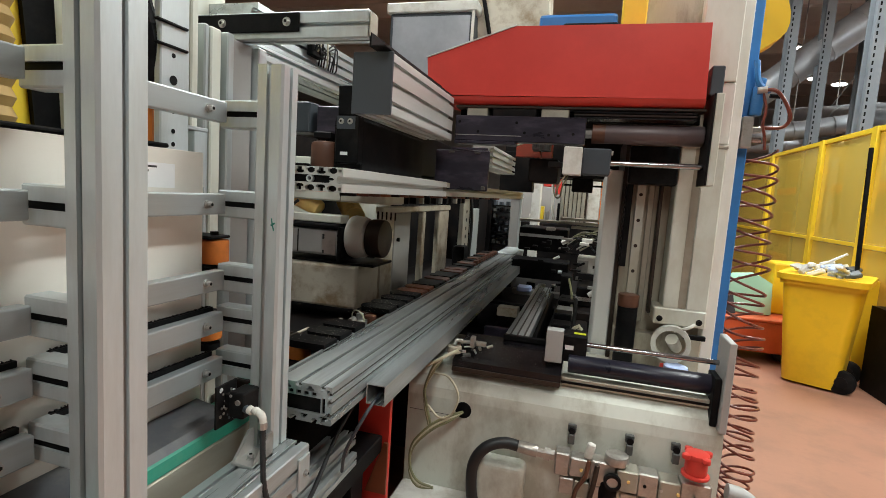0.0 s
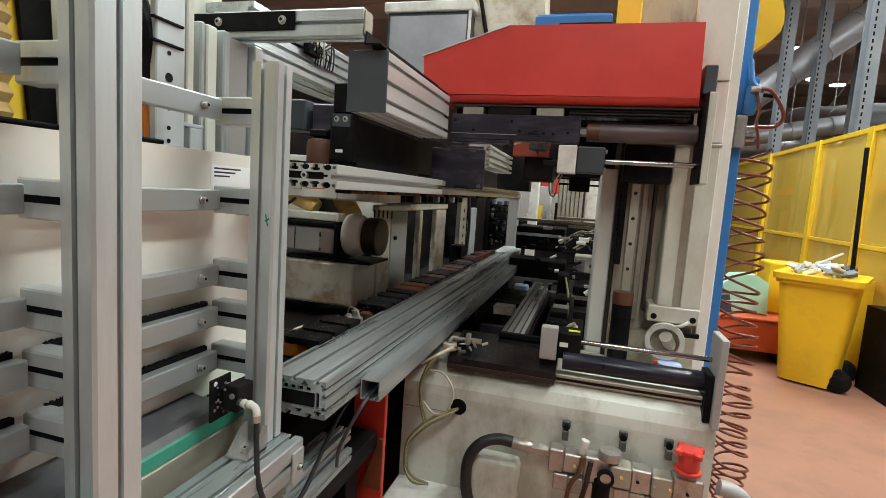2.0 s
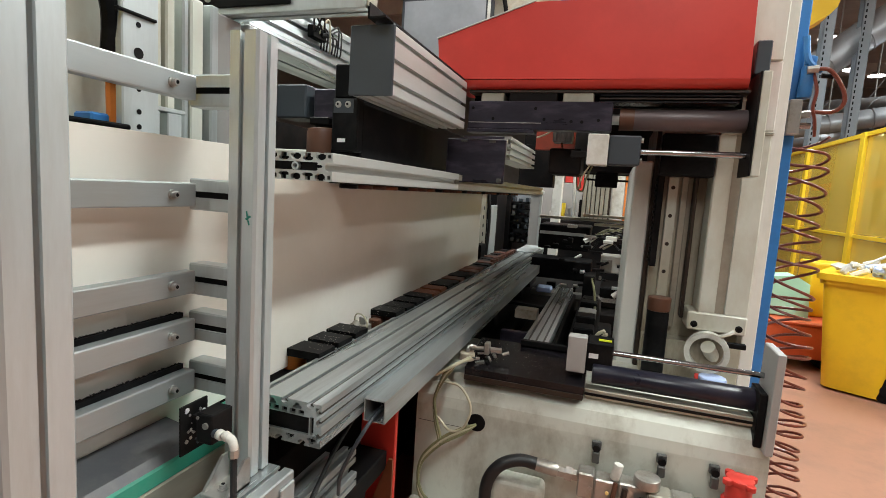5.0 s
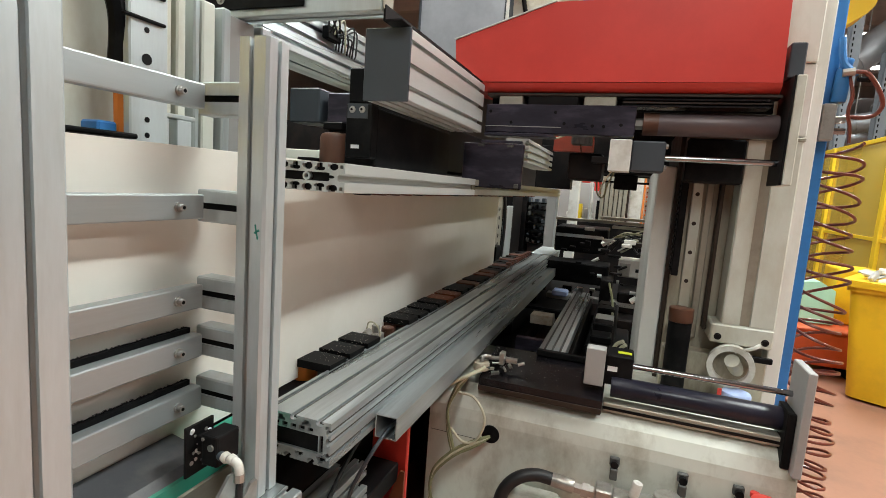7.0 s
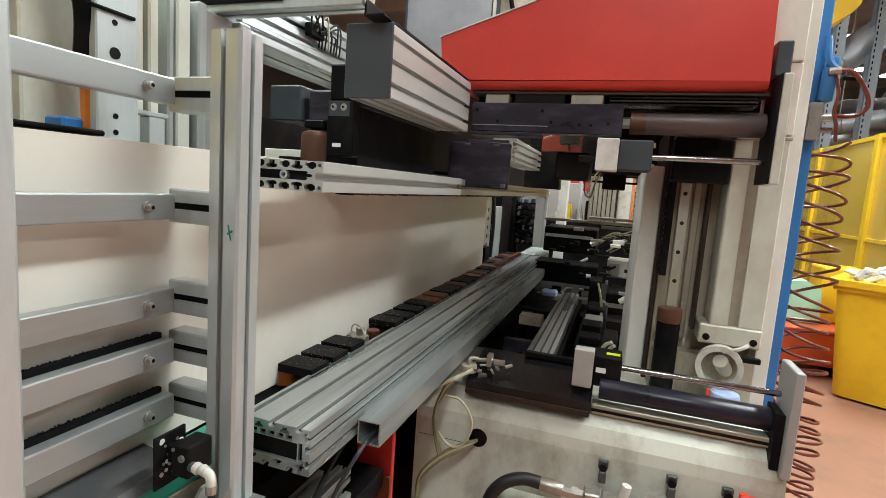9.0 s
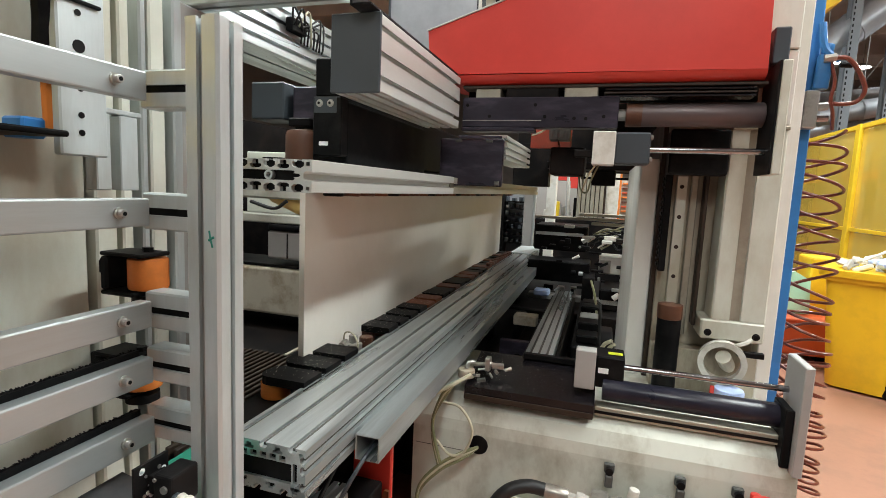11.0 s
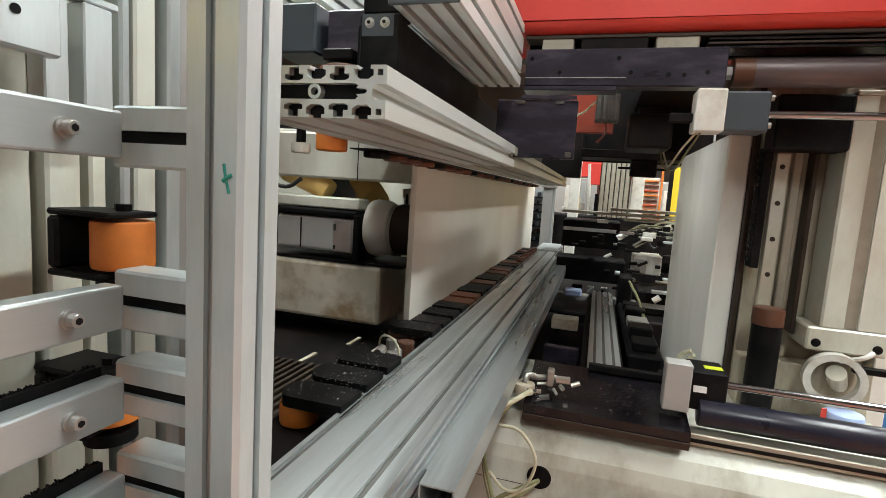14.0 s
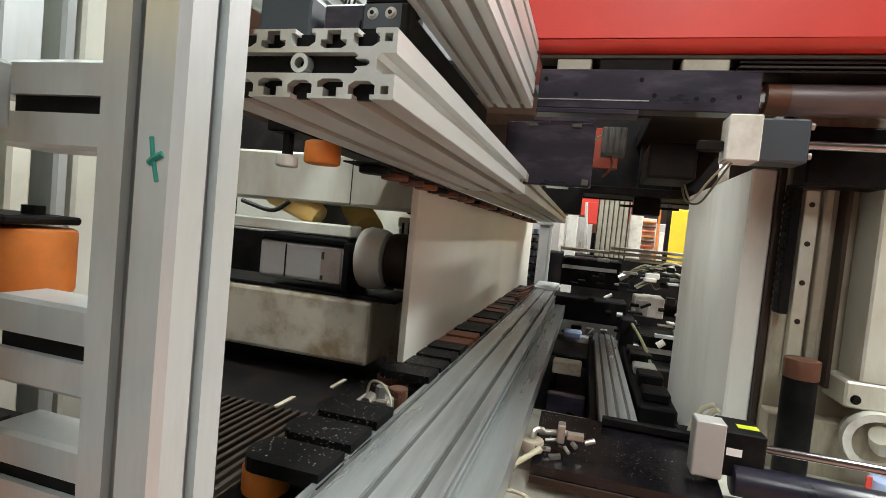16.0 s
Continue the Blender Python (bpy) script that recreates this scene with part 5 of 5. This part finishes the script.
part("side_gear", box(-0.12, 0.02, 2.8, 3.9, 0.56, 0.72, 0.01), BLACK, f)
for i in range(5):
    part("valve", box(-0.1, 0.0, 2.85 + 0.2 * i, 2.97 + 0.2 * i, 0.722, 0.76 + 0.015 * (i % 2), 0.006), (BLACK, DARK, STEELPAINT)[i % 3], f)
part("cable", tube([(0.02, 2.56, 0.62), (-0.0, 2.5, 0.75), (0.02, 2.48, 0.83), (0.05, 2.46, 0.86)], 0.008, 8), WIRE, f, "", True)
part("cable", tube([(0.04, 2.56, 0.62), (0.02, 2.5, 0.74), (0.04, 2.47, 0.82), (0.06, 2.45, 0.85)], 0.008, 8), WIRE, f, "", True)
part("connector_box", box(-0.03, 0.065, 2.50, 2.58, 0.68, 0.745, 0.004), BLACK, f)
ep = thing("guide_end_plate", (-0.78, 5.92, 0.0), "grey aluminium upright plate beyond the guide beams", "plate")
part("plate", box(-0.835, -0.735, 5.90, 5.93, 0.0, 1.42, 0.004), STEELPAINT, ep)
part("edge_rail", box(-0.734, -0.71, 5.89, 5.94, 0.6, 1.42, 0.003), ALU, ep)
part("top_bracket", box(-0.86, -0.70, 5.87, 5.96, 1.422, 1.46, 0.004), ALU, ep)
bs = thing("beam_shoe", (-0.63, 4.7, 0.0), "bright aluminium shoe at the end of the lower guide beam", "bracket")
part("shoe", box(-0.72, -0.55, 4.52, 5.1, 0.88, 0.935, 0.004), ALU, bs)
part("leg", box(-0.69, -0.58, 4.6, 4.95, 0.0, 0.879, 0.004), DARK, bs)
part("side_plate", box(-0.549, -0.535, 4.55, 4.95, 0.80, 0.93, 0.003), ALU, bs)
rk = thing("parts_rack", (-0.96, 6.1, 0.0), "dark steel rack of small dark-toned parts behind the guide", "rack")
part("side_post", box(-1.13, -1.06, 5.95, 6.2, 0.0, 1.40, 0.004), DARK, rk)
part("back", box(-1.06, -0.84, 6.2, 6.22, 0.0, 1.40, 0), GALV, rk)
rng = random.Random(17)
for i in range(7):
    z = 0.86 + 0.075 * i
    part("shelf", box(-1.058, -0.84, 5.98, 6.19, z, z + 0.012, 0.001), BLACK, rk)
    for k in range(3):
        x = -1.04 + 0.07 * k + rng.uniform(-0.01, 0.01)
        # item colours are set dark to keep the lit rack dim
        part("item", box(x, x + rng.uniform(0.02, 0.04), 5.97, 6.1, z + 0.0125, z + rng.uniform(0.025, 0.062), 0.003), rng.choice((BLACK, DARK, DULLGREY, CAPGREY)), rk)

b = thing("far_machine", (-0.1, 6.5, 0.0), "white distant machine with ribbed columns and red cover", "machine")
part("table", box(-0.8, 1.0, 6.0, 6.6, 0.0, 1.16, 0.01), DARK, b)
part("white_column", box(-0.56, -0.47, 5.5, 5.65, 0.62, 1.85, 0.006), WHITE, b)
# dark backing added so the gaps between ribs look shaded
part("rib_gap_shade", box(-0.30, 0.0, 6.11, 6.14, 1.162, 1.9, 0.004), DARKBROWN, b)
for i in range(6):
    part("rib", box(-0.29 + 0.046 * i, -0.252 + 0.046 * i, 6.0, 6.1, 1.162, 1.9, 0.004), ALU_DULL, b)
part("white_panel", box(0.01, 0.13, 6.1, 6.2, 1.162, 1.75, 0.006), WHITE, b)
part("red_cover", box(-0.42, -0.22, 6.9, 7.0, 1.50, 1.75, 0.006), RED, b)
part("red_back", box(-0.6, 0.1, 7.2, 7.3, 1.6, 2.1, 0.006), RED, b)
part("lance", tube([(-0.42, 6.3, 1.70), (-0.38, 6.25, 1.162)], 0.016, 8, 0), WHITE, b)
part("yellow_panel", box(0.48, 0.75, 7.0, 7.1, 0.9, 1.75, 0.006), YELLOW, b)
part("dark_post", box(0.41, 0.45, 6.6, 6.66, 0.9, 1.9, 0.003), DARK, b)
part("shelf_frame", box(0.18, 0.36, 7.0, 7.3, 0.9, 1.62, 0.004), WHITE, b)
for i in range(11):
    part("orange_stock", box(0.19, 0.35, 6.96, 6.999, 1.02 + 0.055 * i, 1.04 + 0.055 * i, 0.003), (RUST, ORANGE, PALLET)[i % 3], b)
for x in (0.165, 0.375):
    part("orange_upright", box(x - 0.012, x + 0.012, 6.94, 6.96, 0.9, 1.75, 0.003), ORANGE, b)
for i in range(7):
    part("item", box(-0.66 + 0.065 * i, -0.62 + 0.065 * i, 6.25, 6.35, 1.162, 1.24 + 0.05 * (i * 3 % 4), 0.004), (WHITE, BLACK, YELLOW, STEEL, WHITE, DARK, ALU)[i], b)
part("pale_back", box(-1.2, 1.1, 8.2, 8.3, 0.0, 1.62, 0.01), STEELPAINT, b)
for i in range(9):
    part("stock_bar", box(-0.75 + 0.21 * i, -0.69 + 0.21 * i, 7.9, 7.96, 1.1, 1.5 + 0.06 * (i % 3), 0.004), (WHITE, ALU, RUST)[i % 3], b)

# small black gear in the opening under the hood
hg = thing("hanging_gear", (0.0, 4.2, 1.50), "black hanging switch box on a slide under the hood", "switch box")
part("box", box(-0.112, 0.047, 4.2, 4.32, 1.50, 1.606, 0.006), BLACK, hg)
part("arm", box(-0.19, 0.16, 4.24, 4.26, 1.545, 1.56, 0.002), BLACK, hg)
part("carrier", box(-0.429, 0.40, 4.12, 4.455, 1.607, 1.66, 0.006), DARK, hg)
part("hanger", box(-0.1, 0.1, 4.2, 4.3, 1.661, 1.949, 0.004), DARK, hg)
part("hood_back", box(-0.12, 0.40, 2.625, 4.455, 1.95, 2.05, 0.006), DARK, hg)
part("hood_arm", box(-0.38, -0.121, 3.45, 3.55, 1.95, 1.98, 0.004), DARK, hg)

# ---- things on top of the line ----
tk = thing("dust_hood", (-0.94, 3.1, 2.2), "grey glass-fronted cabinet with pale rim behind the red hood", "cabinet")
part("body", box(-1.2, -0.69, 3.0, 3.5, 2.0315, 2.46, 0.006), CAPGREY, tk)
part("rim", box(-1.22, -0.67, 2.985, 3.5, 2.462, 2.52, 0.006), WHITE, tk)
part("edge", box(-0.70, -0.685, 2.985, 2.999, 2.05, 2.46, 0.001), WHITE, tk)
part("front_sheet", box(-1.18, -0.71, 2.993, 2.9985, 2.05, 2.44, 0.001), GALV, tk, "dull glass sheet")
bc = thing("blue_motor", (-0.1, 2.5, 2.11), "blue painted motor unit with black cover on the hood", "motor")
part("plinth", box(-0.28, 0.1, 2.42, 2.6, 2.112, 2.15, 0.004), WHITE, bc)
part("body", box(-0.25, 0.085, 2.45, 2.6, 2.151, 2.245, 0.015, 2), BLUE, bc)
part("cover", box(-0.14, 0.09, 2.40, 2.449, 2.113, 2.19, 0.01, 2), BLACK, bc)
part("base", box(0.10, 0.2, 2.45, 2.6, 2.112, 2.5, 0.006), YELLOW, bc, "yellow upright box")
ss = thing("sloping_duct", (-0.45, 3.4, 2.2), "beige sloping sheet duct behind the hood", "duct")
part("duct", prism([(-0.66, 2.053), (-0.26, 2.053), (-0.30, 2.75), (-0.72, 2.75)], "y", 3.1, 3.4), CREAM, ss)
part("seam", tube([(-0.67, 3.09, 2.6), (-0.56, 3.09, 2.14)], 0.012, 8, 0), DARK, ss)

# ---- aisle on the right: bin, guard fence, crates ----
bn = thing("wheeled_bin", (2.05, 5.15, 0.0), "yellow plastic wheeled bin full of offcuts, without lid", "bin")


def bin_shell(grow, z0, z1, top_in=0.0):
    bm = bmesh.new()
    loops = []
    for z in (z0, z0 + (z1 - z0) * 0.5, z1):
        f = z / 0.93
        hx, hy = 0.20 + 0.075 * f + grow, 0.235 + 0.085 * f + grow
        c = 0.075
        loop = [(sx * (hx - c) + c * math.cos(a0 + k * math.pi / 10), sy * (hy - c) + c * math.sin(a0 + k * math.pi / 10))
                for sx, sy, a0 in ((1, 1, 0), (-1, 1, math.pi / 2), (-1, -1, math.pi), (1, -1, 1.5 * math.pi)) for k in range(6)]
        loops.append([bm.verts.new((u, v, z)) for u, v in loop])
    for a, b_ in zip(loops, loops[1:]):
        for k in range(24):
            bm.faces.new((a[k], a[(k + 1) % 24], b_[(k + 1) % 24], b_[k]))
    bm.faces.new(loops[0][::-1])
    bm.faces.new(loops[-1])
    return bm


TURN_BIN = Matrix.Translation((2.05, 5.15, 0)) @ Matrix.Rotation(radians(-28), 4, "Z")


def bin_part(name, bm, mt, label="", smooth=False):
    bmesh.ops.transform(bm, matrix=TURN_BIN, verts=bm.verts)
    return part(name, bm, mt, bn, label, smooth)


bin_part("body", bin_shell(0, 0.02, 0.90), BIN, "", True)
bm = bin_shell(0.04, 0.895, 0.945)
bin_part("rim", bm, BIN, "", True)
bin_part("rim_step", bin_shell(0.02, 0.86, 0.894), BIN)
for sy in (-1, 1):
    bin_part("wheel", rod((0.215, sy * 0.2 - 0.03, 0.1), (0.215, sy * 0.2 + 0.03, 0.1), 0.1, 24, bev=0.012), BLACK, "black rubber wheel", True)
    bin_part("wheel_hub", rod((0.215, sy * 0.2 - 0.034, 0.1), (0.215, sy * 0.2 + 0.034, 0.1), 0.045, 16), DARK)
rng = random.Random(21)
for i in range(26):
    bm = box(-0.07, 0.07, -0.02, 0.02, 0, 0.03, 0.006)
    bmesh.ops.transform(bm, matrix=Matrix.Translation((rng.uniform(-0.2, 0.2), rng.uniform(-0.25, 0.25), 0.946 + rng.uniform(0, 0.06))) @ Euler((rng.uniform(-0.5, 0.5), rng.uniform(-0.5, 0.5), rng.uniform(0, 6))).to_matrix().to_4x4() @ Matrix.Diagonal((rng.uniform(0.5, 1.3), rng.uniform(0.5, 2), rng.uniform(0.5, 1.5), 1)), verts=bm.verts)
    bin_part("offcut", bm, rng.choice((PALEBLUE, WHITE, PALEBLUE, CAPGREY, STEELPAINT, WHITE)))
bin_part("offcut", tube([(-0.15, 0.1, 0.95), (0.0, 0.05, 1.06), (0.1, 0.12, 1.13)], 0.012, 6), WHITE)
solo("black_stick", rod((2.20, 5.02, 0.95), (2.20, 5.10, 2.02), 0.017, 12), BLACK, "black pole standing in the bin", "pole")
solo("dark_bin", prism([(2.42, 4.55), (2.95, 4.6), (2.9, 5.2), (2.40, 5.15)], "z", 0.0, 0.72), BLACK, "black plastic container beside the yellow bin", "container")
solo("second_bin", prism([(2.42, 5.4), (2.55, 5.4), (2.55, 6.0), (2.42, 6.0)], "z", 0.0, 0.9), BIN, "yellow plastic box behind the bin", "bin")
oc = thing("orange_crate", (1.75, 5.75, 0.0), "orange-red plastic crate on dark feet", "crate")
part("body", box(1.22, 2.05, 5.5, 6.2, 0.10, 0.40, 0.02, 2), PALLET, oc)
part("rim", box(1.20, 2.07, 5.48, 6.22, 0.402, 0.43, 0.008), PALLET, oc)
for x in (1.26, 1.95):
    part("foot", box(x, x + 0.08, 5.55, 6.1, 0.0, 0.098, 0.004), BLACK, oc)
solo("yellow_box", box(1.86, 2.2, 5.85, 6.2, 0.432, 0.95, 0.02, 2), BIN, "yellow plastic box standing on the crate", "box")
bm = prism([(1.42, 0.44), (1.84, 0.44), (1.82, 0.75), (1.70, 0.82), (1.52, 0.80), (1.42, 0.70)], "y", 5.7, 5.95)
solo("mint_wrap", bm, MINT, "mint green plastic wrapping heaped on the crate", "wrapping", at=(1.6, 5.8, 0.432))
solo("grey_bag", prism([(1.36, 0.44), (1.5, 0.44), (1.46, 0.62), (1.38, 0.6)], "y", 5.58, 5.68), CAPGREY, "grey bag of waste on the crate", "bag", at=(1.43, 5.63, 0.432))

fn = thing("guard_fence", (2.6, 8.0, 0.0), "yellow steel guard fence with tinted clear panes", "fence")
FY = (4.4, 5.936, 7.11, 8.82, 11.0, 13.2)
for y in FY:
    part("post", box(2.56, 2.64, y - 0.05, y + 0.05, 0, 2.32, 0.004), YELLOW, fn)
for z, hgt in ((0.12, 0.04), (1.16, 0.04), (2.27, 0.05)):
    for ya, yb in zip(FY, FY[1:]):
        part("rail", box(2.58, 2.62, ya + 0.051, yb - 0.051, z, z + hgt, 0.003), YELLOW, fn)
for ya, yb in zip(FY, FY[1:]):
    for z0, z1 in ((0.165, 1.155), (1.205, 2.265)):
        part("pane", box(2.597, 2.603, ya + 0.052, yb - 0.052, z0, z1, 0), GUARD, fn, "tinted clear sheet")
CARD = mat("cardboard", (0.42, 0.3, 0.18), 0.7, 0.0, 0.12, 4, 60, 0.05)
rk = thing("pallet_rack", (4.3, 8.5, 0.0), "orange and blue pallet rack loaded with cardboard boxes", "rack")
for y in (5.0, 7.6, 10.2, 12.8):
    for x in (3.9, 4.8):
        part("upright", box(x - 0.05, x + 0.05, y - 0.05, y + 0.05, 0, 2.4, 0.004), STEELPAINT, rk)
for z in (0.5, 1.85):
    for x in (3.9, 4.8):
        part("beam", box(x - 0.02, x + 0.02, 5.0, 12.8, z, z + 0.13, 0.004), ORANGE, rk)
    part("deck", box(3.925, 4.775, 5.0, 12.8, z + 0.131, z + 0.15, 0.002), CARD, rk)
rng = random.Random(31)
for z in (0.0, 0.655, 2.005):
    y = 5.15
    while y < 12.4:
        wd = rng.uniform(0.4, 0.9)
        solo("carton", box(3.98, 4.7, y, y + wd, z, z + rng.uniform(0.4, 0.95 if z else 0.48), 0.01), CARD if rng.random() < 0.6 else CREAM, "tan cardboard carton on the pallet rack", "carton", "cartons on the rack")
        y += wd + rng.uniform(0.06, 0.3)

# ---- hall steel and ducts ----
def steel_column(x, y):
    c = thing("steel_column", (x, y, 0), "grey perforated steel hall column", "column", "hall columns")
    part("web", box(x - 0.015, x + 0.015, y - 0.10, y + 0.10, 0, 6.2, 0.002), COLGREY, c)
    for s_ in (-1, 1):
        fl = part("flange", box(x - 0.07, x + 0.07, y + s_ * 0.107 - 0.006, y + s_ * 0.107 + 0.006, 0, 6.2, 0.002), COLGREY, c)
    for i in range(30):
        part("slot", box(x - 0.05, x - 0.03, y - 0.1145, y - 0.1135, 2.2 + i * 0.09, 2.25 + i * 0.09, 0), BLACK, c)
    return c


for x, y in ((3.3, 8.0), (3.0, 10.2), (3.6, 10.5), (4.6, 11.5)):
    steel_column(x, y)
for i, (p0, p1, r) in enumerate((((1.2, 10.8, 2.3), (5.2, 10.8, 5.6), 0.26), ((1.0, 12.0, 2.6), (6.5, 12.0, 3.6), 0.18), ((5.2, 9.5, 3.0), (5.2, 20, 4.6), 0.3), ((1.4, 14, 3.0), (9, 14, 3.2), 0.2))):
    d = thing("air_duct", ((p0[0] + p1[0]) / 2, p0[1], min(p0[2], p1[2])), "galvanised spiral air duct hung under the roof", "air duct", "air ducts")
    part("pipe", rod(p0, p1, r, 24), GALV, d, "", True)
    for k in range(1, 8):
        q0 = Vector(p0).lerp(Vector(p1), k / 8)
        q1 = Vector(p0).lerp(Vector(p1), k / 8 + 0.008)
        part("collar", rod(q0, q1, r + 0.012, 24), GALV, d, "", True)
    part("hanger", rod(Vector(p0).lerp(Vector(p1), 0.5), (Vector(p0).lerp(Vector(p1), 0.5).x, p0[1], 6.2), 0.012, 8), STEELPAINT, d)
for x, y, z in ((6.4, 19, 5.7), (7.6, 20.5, 5.85), (4.5, 15, 5.5), (7.4, 14.5, 4.3)):
    l_ = thing("bay_lamp", (x, y, z), "round white high bay lamp, switched on", "ceiling lamp", "high bay lamps")
    part("shade", rod((x, y, z + 0.03), (x, y, z + 0.14), 0.24, 24, 0.10), STEELPAINT, l_, "", True)
    part("glass", rod((x, y, z), (x, y, z + 0.028), 0.22, 24), GLOW, l_)
    part("stem", rod((x, y, z + 0.14), (x, y, 6.6), 0.012, 8), STEELPAINT, l_)

# wood chips and dust scattered on the gear
rng = random.Random(4)
bm = bmesh.new()
for i in range(1300):
    if i < 950:
        x, y = rng.uniform(-0.82, -0.70), rng.uniform(1.44, 2.6)
        z = 0.9455
    else:
        x, y = -0.43 + 0.4 * rng.random() ** 2, rng.uniform(2.07, 2.28)
        z = 0.7515 + (y - 2.05) * 0.208 + 0.001
    sz = rng.uniform(0.0006, 0.0024)
    vs = [bm.verts.new((x + sz * math.cos(a), y + sz * 0.6 * math.sin(a), z + rng.uniform(0, 0.001))) for a in (0, 1.9, 4.1)]
    bm.faces.new(vs)
solo("wood_chips", bm, BOARD_EDGE, "pale wood chips and dust", "chips", kind="stuff")


# ---- motion ----
def motions():
    lead = [(0, 1.035), (1.2, 1.035), (1.4, 1.09), (1.6, 1.165), (1.8, 1.235), (2.0, 1.31), (2.2, 1.39), (2.4, 1.507), (2.6, 1.745), (2.8, 1.965),
            (3.2, 2.42), (3.6, 2.895), (3.9, 3.2), (4.3, 3.45), (5.0, 3.56), (5.8, 3.58), (9.3, 3.58), (9.8, 3.75), (10.6, 4.32), (11.1, 4.45),
            (13.1, 4.45), (13.4, 4.50), (13.6, 4.62), (13.8, 4.79), (14.0, 4.90), (14.2, 4.91), (16.0, 4.91)]
    walk(board, [(t, pose(BX, y, 0.884)) for t, y in lead])


motions()
